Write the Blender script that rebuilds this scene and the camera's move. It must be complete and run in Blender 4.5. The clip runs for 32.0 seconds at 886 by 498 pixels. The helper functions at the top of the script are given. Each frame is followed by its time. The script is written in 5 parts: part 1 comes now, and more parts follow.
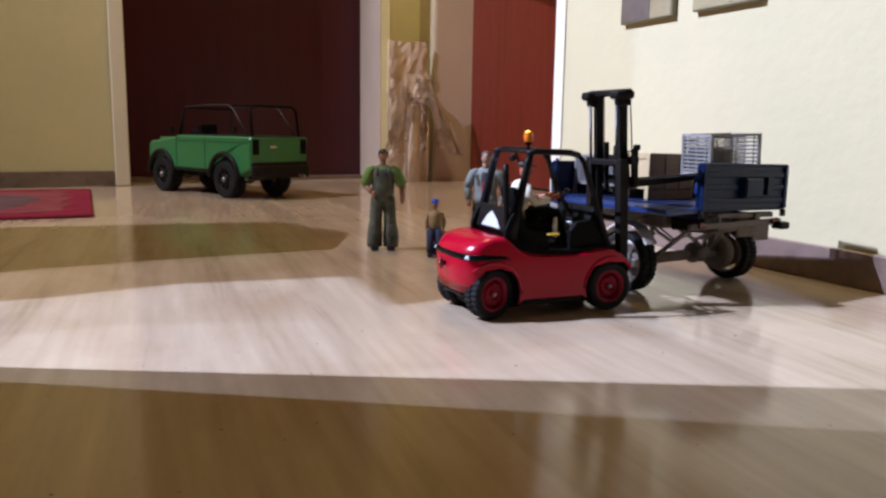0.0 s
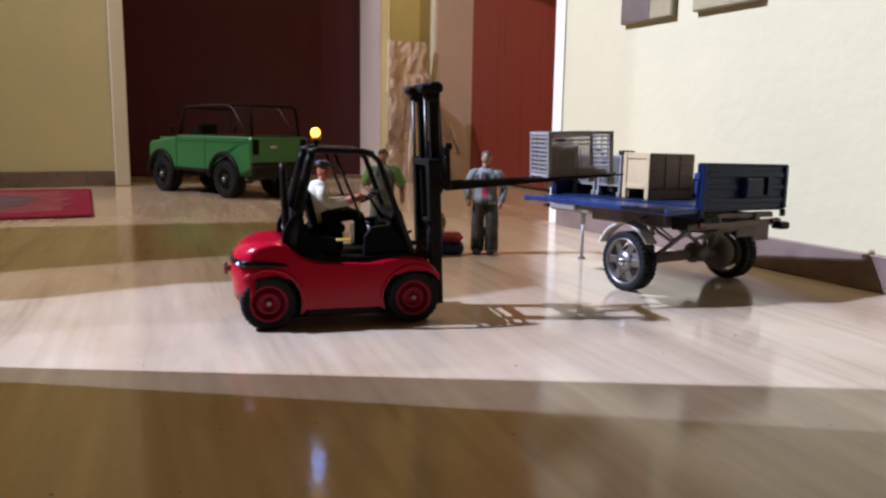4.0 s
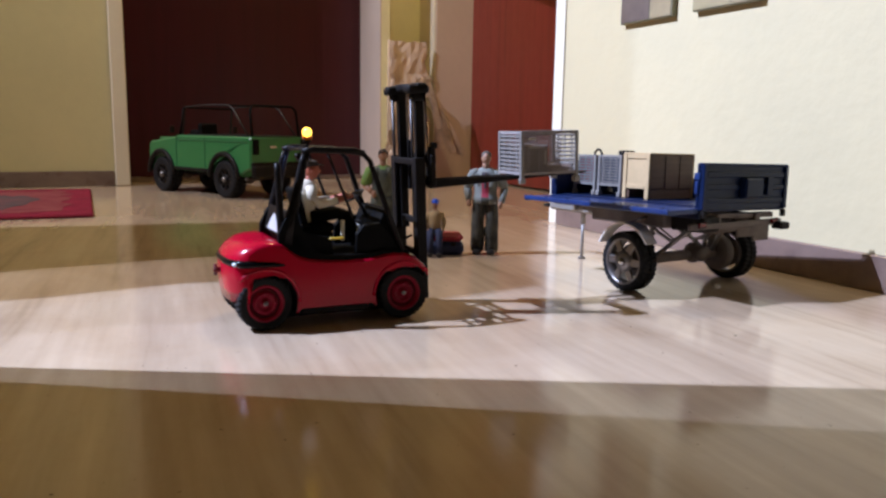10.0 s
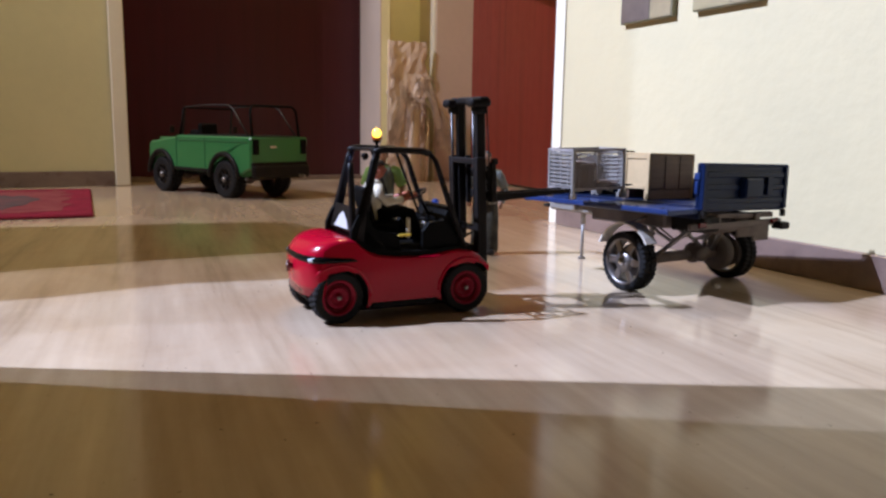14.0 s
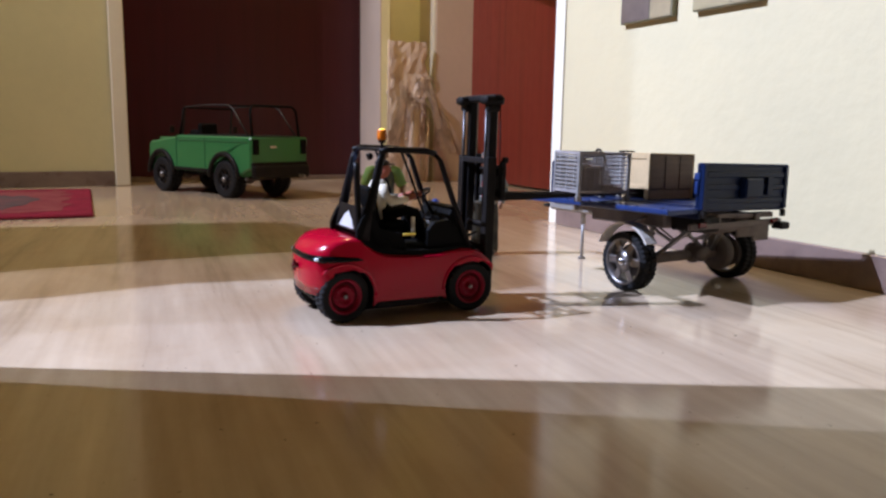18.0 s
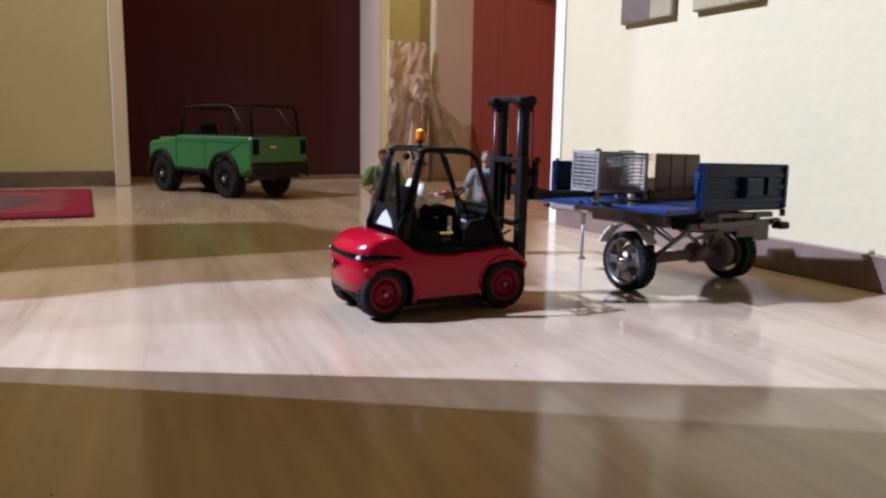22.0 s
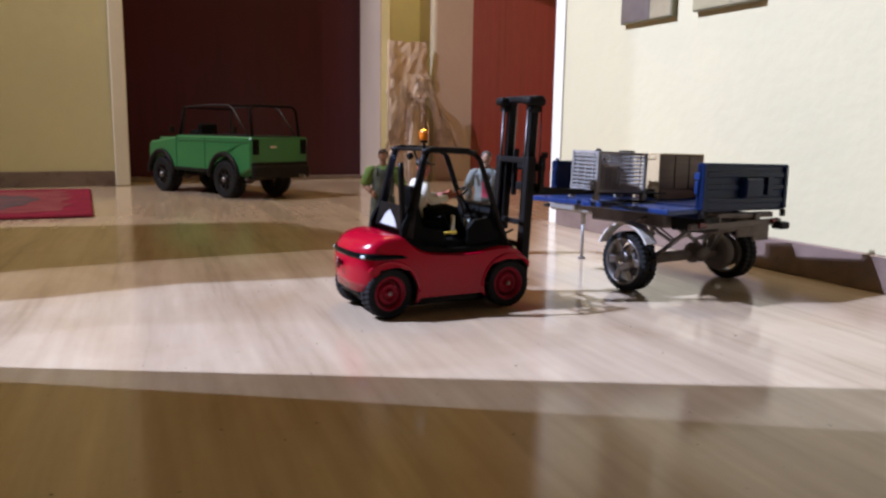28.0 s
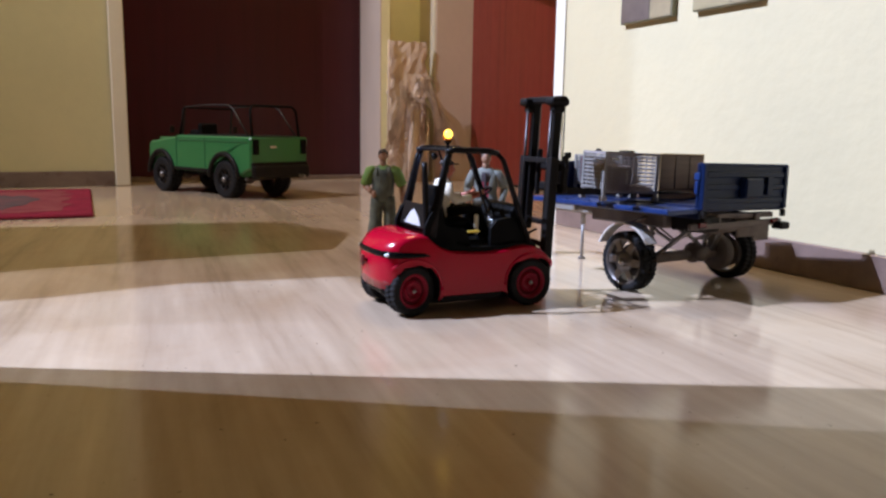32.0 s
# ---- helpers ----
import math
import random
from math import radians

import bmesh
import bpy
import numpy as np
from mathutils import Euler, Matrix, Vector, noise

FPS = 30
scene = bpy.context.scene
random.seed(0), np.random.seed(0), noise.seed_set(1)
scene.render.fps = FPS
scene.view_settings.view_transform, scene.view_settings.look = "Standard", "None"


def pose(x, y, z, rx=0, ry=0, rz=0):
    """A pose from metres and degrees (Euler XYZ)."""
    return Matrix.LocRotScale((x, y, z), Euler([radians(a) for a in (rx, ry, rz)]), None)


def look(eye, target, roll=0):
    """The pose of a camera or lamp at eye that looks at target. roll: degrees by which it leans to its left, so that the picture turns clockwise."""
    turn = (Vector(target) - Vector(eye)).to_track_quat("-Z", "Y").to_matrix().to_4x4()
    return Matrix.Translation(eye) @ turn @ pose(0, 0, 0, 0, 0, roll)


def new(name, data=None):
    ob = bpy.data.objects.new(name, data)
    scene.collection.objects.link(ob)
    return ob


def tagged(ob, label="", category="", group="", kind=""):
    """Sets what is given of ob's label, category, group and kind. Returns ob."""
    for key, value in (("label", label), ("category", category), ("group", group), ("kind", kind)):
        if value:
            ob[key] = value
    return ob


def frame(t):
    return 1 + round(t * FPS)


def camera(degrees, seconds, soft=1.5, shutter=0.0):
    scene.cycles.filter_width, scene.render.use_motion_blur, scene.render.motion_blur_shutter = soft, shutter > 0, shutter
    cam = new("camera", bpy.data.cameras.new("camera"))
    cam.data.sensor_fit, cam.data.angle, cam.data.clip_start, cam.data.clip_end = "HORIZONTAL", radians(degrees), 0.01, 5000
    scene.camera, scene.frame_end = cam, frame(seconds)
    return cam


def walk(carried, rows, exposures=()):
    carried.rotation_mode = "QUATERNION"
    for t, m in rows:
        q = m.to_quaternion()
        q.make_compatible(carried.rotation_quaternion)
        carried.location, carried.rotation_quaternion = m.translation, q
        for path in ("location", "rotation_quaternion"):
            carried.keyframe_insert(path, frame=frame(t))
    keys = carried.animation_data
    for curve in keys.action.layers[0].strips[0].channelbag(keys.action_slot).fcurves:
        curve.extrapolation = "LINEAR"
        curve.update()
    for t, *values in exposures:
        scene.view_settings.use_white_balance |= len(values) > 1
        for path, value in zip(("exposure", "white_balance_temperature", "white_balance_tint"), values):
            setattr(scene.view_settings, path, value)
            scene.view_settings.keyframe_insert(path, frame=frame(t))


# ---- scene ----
SECONDS = 32.0
cam = camera(60.0, SECONDS, soft=2.5)
EYE = (0.0, 0.0, 0.18)
VIEW = Matrix.Translation(EYE) @ pose(0, 0, 0, 90 - 8.955) @ pose(0, 0, 0, 0, 0, 0.9)
walk(cam, [(0.0, VIEW), (SECONDS, VIEW)])
scene.view_settings.exposure = 0.0

# ---- world and lamps ----
world = bpy.data.worlds.new("world")
scene.world = world
world.use_nodes = True
world.node_tree.nodes["Background"].inputs[0].default_value = (0.9, 0.66, 0.38, 1)
world.node_tree.nodes["Background"].inputs[1].default_value = 0.003


def spot(name, eye, target, power, degrees, blend, colour, radius):
    data = bpy.data.lights.new(name, "SPOT")
    data.energy, data.spot_size, data.spot_blend = power, radians(degrees), blend
    data.color, data.shadow_soft_size = colour, radius
    ob = new(name, data)
    ob.matrix_world = look(eye, target)
    return ob


def panel_lamp(name, eye, target, power, size, colour):
    data = bpy.data.lights.new(name, "AREA")
    data.energy, data.size, data.color = power, size, colour
    ob = new(name, data)
    ob.matrix_world = look(eye, target)
    return ob


spot("room_spot", (-2.60, 0.613, 2.75), (0.60, 0.90, 0.10), 1500, 68, 0.4, (0.560, 0.662, 1.0), 0.008)
spot("room_spot", (-2.60, 0.784, 2.75), (0.60, 0.90, 0.10), 334, 68, 0.4, (0.560, 0.662, 1.0), 0.008)
# two added fill panels: one lifts the far hall, one warms the shade
panel_lamp("hall_fill", (-0.08, 1.73, 1.75), (-0.20, 1.32, 0.0), 10.4, 0.30, (1.0, 0.75, 0.38))
panel_lamp("ceiling_fill", (-0.75, 1.35, 2.7), (-0.70, 1.40, 0.0), 0.6, 0.40, (1.0, 0.47, 0.07))

# ---- materials ----


def mat(name, colour, rough=0.5, metal=0.0, vary=0.12, scale=30.0, bump=0.0, bump_scale=200.0, coat=0.0, spec=0.5, emit=0.0):
    """A surface with two scales of variation in colour and roughness and a fine relief."""
    m = bpy.data.materials.new(name)
    m.use_nodes = True
    nodes, links = m.node_tree.nodes, m.node_tree.links
    b = nodes["Principled BSDF"]
    tc = nodes.new("ShaderNodeTexCoord")
    big = nodes.new("ShaderNodeTexNoise")
    big.inputs["Scale"].default_value, big.inputs["Detail"].default_value = scale, 6
    small = nodes.new("ShaderNodeTexNoise")
    small.inputs["Scale"].default_value, small.inputs["Detail"].default_value = scale * 9, 4
    mixn = nodes.new("ShaderNodeMath")
    mixn.operation = "MULTIPLY_ADD"
    links.new(tc.outputs["Object"], big.inputs["Vector"])
    links.new(tc.outputs["Object"], small.inputs["Vector"])
    links.new(small.outputs["Fac"], mixn.inputs[0])
    mixn.inputs[1].default_value = 0.4
    links.new(big.outputs["Fac"], mixn.inputs[2])
    ramp = nodes.new("ShaderNodeValToRGB")
    ramp.color_ramp.elements[0].position, ramp.color_ramp.elements[1].position = 0.45, 0.95
    ramp.color_ramp.elements[0].color = (*[c * (1 - vary) for c in colour], 1)
    ramp.color_ramp.elements[1].color = (*[min(1, c * (1 + vary)) for c in colour], 1)
    links.new(mixn.outputs[0], ramp.inputs[0])
    links.new(ramp.outputs[0], b.inputs["Base Color"])
    rr = nodes.new("ShaderNodeMapRange")
    rr.inputs[1].default_value, rr.inputs[2].default_value = 0.4, 1.0
    rr.inputs[3].default_value, rr.inputs[4].default_value = max(0.02, rough * 0.85), min(1, rough * 1.2)
    links.new(mixn.outputs[0], rr.inputs[0])
    links.new(rr.outputs[0], b.inputs["Roughness"])
    b.inputs["Metallic"].default_value = metal
    b.inputs["Coat Weight"].default_value = coat
    b.inputs["Coat Roughness"].default_value = 0.06
    b.inputs["Specular IOR Level"].default_value = spec
    if emit:
        b.inputs["Emission Color"].default_value = (*colour, 1)
        b.inputs["Emission Strength"].default_value = emit
    if bump:
        n = nodes.new("ShaderNodeTexNoise")
        n.inputs["Scale"].default_value, n.inputs["Detail"].default_value = bump_scale, 5
        bp = nodes.new("ShaderNodeBump")
        bp.inputs["Strength"].default_value, bp.inputs["Distance"].default_value = bump, 0.002
        links.new(tc.outputs["Object"], n.inputs["Vector"])
        links.new(n.outputs["Fac"], bp.inputs["Height"])
        links.new(bp.outputs[0], b.inputs["Normal"])
    return m


def veined(name, pale, mid, dark, rough, turn, stretch, scale, coat=0.0, bump=0.0):
    """Streaked stone or wood: noise drawn out along one direction at two scales, with rare dark specks."""
    m = mat(name, mid, rough)
    nodes, links = m.node_tree.nodes, m.node_tree.links
    b = nodes["Principled BSDF"]
    tc = nodes.new("ShaderNodeTexCoord")
    mp = nodes.new("ShaderNodeMapping")
    mp.inputs["Rotation"].default_value = turn
    links.new(tc.outputs["Object"], mp.inputs["Vector"])
    sc = nodes.new("ShaderNodeMapping")
    sc.inputs["Scale"].default_value = stretch
    links.new(mp.outputs[0], sc.inputs["Vector"])
    n1 = nodes.new("ShaderNodeTexNoise")
    n1.inputs["Scale"].default_value, n1.inputs["Detail"].default_value, n1.inputs["Distortion"].default_value = scale, 7, 0.3
    n2 = nodes.new("ShaderNodeTexNoise")
    n2.inputs["Scale"].default_value, n2.inputs["Detail"].default_value = scale * 5, 5
    for n in (n1, n2):
        links.new(sc.outputs[0], n.inputs["Vector"])
    add = nodes.new("ShaderNodeMath")
    add.operation = "MULTIPLY_ADD"
    links.new(n2.outputs["Fac"], add.inputs[0])
    add.inputs[1].default_value = 0.45
    links.new(n1.outputs["Fac"], add.inputs[2])
    ramp = nodes.new("ShaderNodeValToRGB")
    cr = ramp.color_ramp
    cr.elements[0].position, cr.elements[0].color = 0.42, (*dark, 1)
    cr.elements[1].position, cr.elements[1].color = 0.95, (*pale, 1)
    e = cr.elements.new(0.64)
    e.color = (*mid, 1)
    links.new(add.outputs[0], ramp.inputs[0])
    spots = nodes.new("ShaderNodeTexNoise")
    spots.inputs["Scale"].default_value, spots.inputs["Detail"].default_value = 150, 2
    links.new(tc.outputs["Object"], spots.inputs["Vector"])
    sr = nodes.new("ShaderNodeMapRange")
    sr.inputs[1].default_value, sr.inputs[2].default_value = 0.73, 0.775
    links.new(spots.outputs["Fac"], sr.inputs[0])
    mx = nodes.new("ShaderNodeMix")
    mx.data_type = "RGBA"
    mx.inputs[7].default_value = (*[c * 0.5 for c in dark], 1)
    links.new(sr.outputs[0], mx.inputs[0])
    links.new(ramp.outputs[0], mx.inputs[6])
    links.new(mx.outputs[2], b.inputs["Base Color"])
    b.inputs["Coat Weight"].default_value = coat
    if bump:
        bp = nodes.new("ShaderNodeBump")
        bp.inputs["Strength"].default_value, bp.inputs["Distance"].default_value = bump, 0.001
        links.new(add.outputs[0], bp.inputs["Height"])
        links.new(bp.outputs[0], b.inputs["Normal"])
    return m


# see-through tint for an added sheet that lets part of the lamp light by
M_HALF_SHADE = mat("half_shade_sheet", (0.30, 0.27, 0.23), 0.3, vary=0.05, scale=3)
SEE = M_HALF_SHADE.node_tree.nodes.new("ShaderNodeBsdfTransparent")
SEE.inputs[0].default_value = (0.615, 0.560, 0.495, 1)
M_HALF_SHADE.node_tree.links.new(SEE.outputs[0], M_HALF_SHADE.node_tree.nodes["Material Output"].inputs["Surface"])
YAW = 25.0
ROOM = pose(0, 0, 0, 0, 0, YAW)
M_FLOOR = veined("polished_travertine", (0.562, 0.436, 0.306), (0.452, 0.341, 0.234), (0.310, 0.218, 0.140), 0.13, (0, 0, radians(-YAW + 5)), (6.0, 0.45, 1), 3.2)


def mottle(m, scale, dark, low, high, fine=0.55):
    """Lays soft darker patches and fine flecks over a surface's colour."""
    nodes, links = m.node_tree.nodes, m.node_tree.links
    b = nodes["Principled BSDF"]
    under = b.inputs["Base Color"].links[0].from_socket
    tc = nodes.new("ShaderNodeTexCoord")
    for s, k in ((scale, 1.0), (scale * 22, fine)):
        n = nodes.new("ShaderNodeTexNoise")
        n.inputs["Scale"].default_value, n.inputs["Detail"].default_value, n.inputs["Distortion"].default_value = s, 8, 0.8
        links.new(tc.outputs["Object"], n.inputs["Vector"])
        r = nodes.new("ShaderNodeMapRange")
        r.inputs[1].default_value, r.inputs[2].default_value, r.inputs[4].default_value = low, high, k
        links.new(n.outputs["Fac"], r.inputs[0])
        mx = nodes.new("ShaderNodeMix")
        mx.data_type, mx.blend_type = "RGBA", "MULTIPLY"
        mx.inputs[7].default_value = (*dark, 1)
        links.new(r.outputs[0], mx.inputs[0])
        links.new(under, mx.inputs[6])
        under = mx.outputs[2]
    links.new(under, b.inputs["Base Color"])


mottle(M_FLOOR, 4.0, (0.86, 0.80, 0.74), 0.50, 0.72, 0.15)
M_YELLOW = mat("yellow_plaster", (0.53, 0.475, 0.262), 0.85, vary=0.06, scale=4, bump=0.25, bump_scale=90)
# yellow plaster with the niche's missing light put into a brighter colour
M_YELLOW_LIT = mat("lit_yellow_plaster", (0.84, 0.80, 0.50), 0.8, vary=0.06, scale=4, bump=0.2, bump_scale=90)
M_CREAM = mat("cream_plaster", (0.580, 0.492, 0.294), 0.8, vary=0.05, scale=3, bump=0.45, bump_scale=48)
M_WHITE = mat("white_paint", (0.80, 0.73, 0.58), 0.45, vary=0.03, scale=8)
M_BEIGE = mat("beige_paint", (0.60, 0.49, 0.42), 0.55, vary=0.06, scale=6)
# lining paint whose pinkish tint holds the room light
M_LINING_LIT = mat("lit_lining_paint", (0.62, 0.52, 0.45), 0.5, vary=0.05, scale=8)
M_FRAME = mat("pale_frame_paint", (0.68, 0.61, 0.47), 0.45, vary=0.05, scale=8)
M_SKIRT = veined("brown_stone_skirting", (0.190, 0.138, 0.110), (0.145, 0.102, 0.082), (0.088, 0.060, 0.050), 0.28, (0, 0, radians(-YAW)), (0.6, 3, 3), 4)
# the same skirting stone with the lamp's brightness put into its colour
M_SKIRT_LIT = veined("lit_stone_skirting", (0.235, 0.162, 0.130), (0.190, 0.128, 0.103), (0.128, 0.084, 0.070), 0.32, (0, 0, radians(-YAW)), (0.6, 3, 3), 4)
M_DOOR = veined("wine_wood_veneer", (0.056, 0.0072, 0.0140), (0.047, 0.0059, 0.0116), (0.037, 0.0043, 0.0092), 0.34, (0, 0, 0), (9, 9, 0.35), 6)
M_DOOR.node_tree.nodes["Principled BSDF"].inputs["Specular IOR Level"].default_value = 0.38
M_DOOR2 = veined("red_wood_veneer", (0.205, 0.031, 0.020), (0.172, 0.025, 0.016), (0.128, 0.017, 0.011), 0.38, (0, 0, 0), (9, 9, 0.35), 6)
# colour for the unseen ceiling, set dark and warm to steer bounced light
M_CEIL = mat("warm_bounce_ceiling", (0.50, 0.38, 0.22), 0.9, vary=0.02, scale=3)
M_MAT = mat("red_mat_pile", (0.195, 0.017, 0.034), 0.95, vary=0.3, scale=25, bump=0.8, bump_scale=400)
M_MATPATCH = veined("worn_grey_mat_pile", (0.13, 0.055, 0.055), (0.075, 0.055, 0.055), (0.04, 0.04, 0.042), 0.95, (0, 0, 0.4), (1, 1, 1), 16, bump=0.6)
M_MATLIGHT = veined("worn_brick_red_mat_pile", (0.22, 0.064, 0.058), (0.170, 0.034, 0.040), (0.13, 0.016, 0.030), 0.95, (0, 0, 0.4), (1, 1, 1), 17, bump=0.6)
for m in (M_MAT, M_MATPATCH, M_MATLIGHT):
    m.node_tree.nodes["Principled BSDF"].inputs["Specular IOR Level"].default_value = 0.08
M_RED = mat("glossy_red_paint", (0.40, 0.002, 0.020), 0.20, vary=0.05, scale=20, coat=0.15, spec=0.25)
M_RIM = mat("red_rim_plastic", (0.27, 0.003, 0.022), 0.45, vary=0.08, scale=60, spec=0.25)
# rim red darkened to paint the shade of the rim's groove
M_GROOVE_SHADE = mat("shaded_rim_groove", (0.10, 0.002, 0.008), 0.5, vary=0.1, scale=60, spec=0.2)
M_BLACK = mat("black_plastic", (0.0100, 0.0082, 0.0075), 0.42, vary=0.25, scale=60, spec=0.13)
M_BAND = mat("smoked_light_band", (0.004, 0.004, 0.0045), 0.16, vary=0.1, scale=60, spec=0.12)
M_MATTE = mat("matte_black", (0.0110, 0.0088, 0.0078), 0.55, vary=0.3, scale=60, spec=0.15)
M_TYRE = mat("tyre_rubber", (0.012, 0.0115, 0.0115), 0.75, vary=0.35, scale=80, bump=0.4, bump_scale=600, spec=0.2)
M_STEEL = mat("bright_steel", (0.62, 0.61, 0.60), 0.22, 1.0, vary=0.1, scale=80)
M_RAM = mat("greased_steel_rod", (0.085, 0.080, 0.078), 0.40, 1.0, vary=0.3, scale=90)
M_DULL = mat("dull_metal", (0.32, 0.30, 0.29), 0.38, 0.9, vary=0.2, scale=60)
M_ALLOY = mat("alloy_wheel_metal", (0.25, 0.225, 0.21), 0.36, 0.85, vary=0.15, scale=60)
M_AMBER = mat("amber_beacon_lens", (0.58, 0.14, 0.008), 0.25, vary=0.4, scale=120, emit=0.08)
M_AMBERHOT = mat("amber_beacon_bulb", (1.0, 0.62, 0.07), 0.2, vary=0.02, scale=60, emit=4.0)
M_LED = mat("blue_white_led", (0.26, 0.40, 1.0), 0.2, vary=0.01, scale=60, emit=260.0)
M_LAMP = mat("lamp_lens", (0.75, 0.76, 0.8), 0.12, vary=0.05, scale=60)
M_REDLAMP = mat("red_lamp_lens", (0.10, 0.008, 0.010), 0.15, vary=0.05, scale=60)
M_LOGO = mat("white_print", (0.55, 0.55, 0.54), 0.5, vary=0.02, scale=60)
M_YELLOWBIT = mat("yellow_lever_plastic", (0.65, 0.45, 0.06), 0.4, vary=0.05, scale=60)
M_GREEN = mat("green_body_paint", (0.028, 0.165, 0.048), 0.4, vary=0.06, scale=12, coat=0.2)
M_CAGE = mat("satin_black_tube", (0.004, 0.004, 0.004), 0.6, vary=0.2, scale=60, spec=0.08)
M_TUBE = mat("worn_black_tube", (0.010, 0.006, 0.006), 0.55, vary=0.3, scale=60)
M_DKGREEN = mat("dark_green_seam", (0.02, 0.10, 0.035), 0.5, vary=0.1, scale=12)
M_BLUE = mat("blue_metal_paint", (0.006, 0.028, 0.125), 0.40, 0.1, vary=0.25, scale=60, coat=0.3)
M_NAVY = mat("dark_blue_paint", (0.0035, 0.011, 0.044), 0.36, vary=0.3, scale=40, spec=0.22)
M_CHASSIS = mat("dusty_grey_chassis", (0.165, 0.135, 0.118), 0.7, 0.0, vary=0.3, scale=50)
M_FENDER = mat("grey_fender_plastic", (0.66, 0.60, 0.52), 0.4, 0.1, vary=0.2, scale=40)
M_GREY = mat("galvanised_grey", (0.30, 0.278, 0.255), 0.42, 0.3, vary=0.15, scale=60)
M_GREYDK = mat("grey_brown_mesh", (0.30, 0.265, 0.25), 0.55, 0.0, vary=0.25, scale=90)
M_SLAT = mat("grey_slat_plastic", (0.190, 0.178, 0.168), 0.45, 0.1, vary=0.15, scale=60)
M_PARCEL = mat("brown_parcel_card", (0.27, 0.205, 0.175), 0.6, vary=0.3, scale=60)
M_TAN = mat("pale_wood_board", (0.56, 0.40, 0.21), 0.6, vary=0.12, scale=30, bump=0.2, bump_scale=150)
M_BROWN = veined("brown_wood_board", (0.21, 0.125, 0.078), (0.17, 0.095, 0.058), (0.11, 0.06, 0.038), 0.55, (0, 0, 0), (2, 2, 30), 9)
M_SKIN = mat("doll_skin", (0.33, 0.175, 0.105), 0.55, vary=0.08, scale=60)
M_FACE = mat("ruddy_doll_skin", (0.46, 0.125, 0.070), 0.5, vary=0.08, scale=60)
M_HAIR = mat("doll_dark_hair", (0.035, 0.022, 0.016), 0.7, vary=0.2, scale=120)
M_HAIRG = mat("doll_grey_hair", (0.055, 0.040, 0.030), 0.7, vary=0.2, scale=120)
M_TIE = mat("dark_tie_cloth", (0.05, 0.035, 0.04), 0.7, vary=0.1, scale=60)
M_LIME = mat("lime_cloth", (0.15, 0.26, 0.065), 0.85, vary=0.15, scale=80)
M_OVERALL = mat("grey_green_overall", (0.105, 0.120, 0.095), 0.85, vary=0.55, scale=70)
M_JACKET = mat("pale_grey_jacket", (0.175, 0.185, 0.165), 0.8, vary=0.15, scale=60)
M_TROUSER = mat("charcoal_camouflage_cloth", (0.050, 0.051, 0.042), 0.85, vary=0.9, scale=60)
M_CRIMSON = mat("crimson_cloth", (0.30, 0.02, 0.04), 0.7, vary=0.1, scale=60)
M_KHAKI = mat("khaki_cloth", (0.34, 0.24, 0.12), 0.8, vary=0.15, scale=60)
M_DENIM = mat("dark_denim", (0.025, 0.035, 0.085), 0.8, vary=0.2, scale=60)
M_CAP = mat("blue_cap_plastic", (0.02, 0.08, 0.50), 0.45, vary=0.06, scale=60)
M_SHIRT = mat("white_shirt_cloth", (0.76, 0.68, 0.52), 0.75, vary=0.05, scale=60)
M_SHOE = mat("black_shoe", (0.015, 0.014, 0.013), 0.5, vary=0.2, scale=60)
M_STRAW = mat("dry_straw", (0.64, 0.50, 0.39), 0.85, vary=0.3, scale=30)
M_STRAWDK = mat("brown_dry_leaf", (0.56, 0.42, 0.31), 0.85, vary=0.3, scale=25)
M_STEM = mat("pale_bamboo", (0.66, 0.52, 0.41), 0.55, vary=0.12, scale=12)
M_BARK = veined("dry_bark", (0.76, 0.64, 0.53), (0.66, 0.52, 0.42), (0.44, 0.33, 0.26), 0.85, (0, 0.3, 0), (5, 5, 1.6), 5, bump=0.2)
M_PRINT = mat("sepia_print", (0.30, 0.23, 0.125), 0.5, vary=0.3, scale=9)
M_PRINT2 = mat("brown_print", (0.14, 0.10, 0.075), 0.5, vary=0.3, scale=9)
M_PRINT3 = mat("olive_print", (0.36, 0.29, 0.155), 0.5, vary=0.15, scale=7)
M_CANVAS = mat("canvas_edge", (0.22, 0.20, 0.12), 0.7, vary=0.1, scale=20)

# ---- mesh helpers ----


def move(verts, m):
    for v in verts:
        v.co = m @ v.co


def rbox(bm, c, s, bevel=0.0, m=None, slot=0, seg=1):
    """A box of size s about c, its edges rounded by bevel, then moved by m."""
    before = set(bm.verts)
    r = bmesh.ops.create_cube(bm, size=1.0)
    for v in r["verts"]:
        v.co = Vector((c[0] + v.co.x * s[0], c[1] + v.co.y * s[1], c[2] + v.co.z * s[2]))
    if bevel:
        edges = list({e for v in r["verts"] for e in v.link_edges})
        bmesh.ops.bevel(bm, geom=edges, offset=bevel, segments=seg, affect="EDGES", profile=0.5)
    fresh = [v for v in bm.verts if v not in before]
    if m is not None:
        move(fresh, m)
    for f in {f for v in fresh for f in v.link_faces}:
        f.material_index = slot
    return fresh


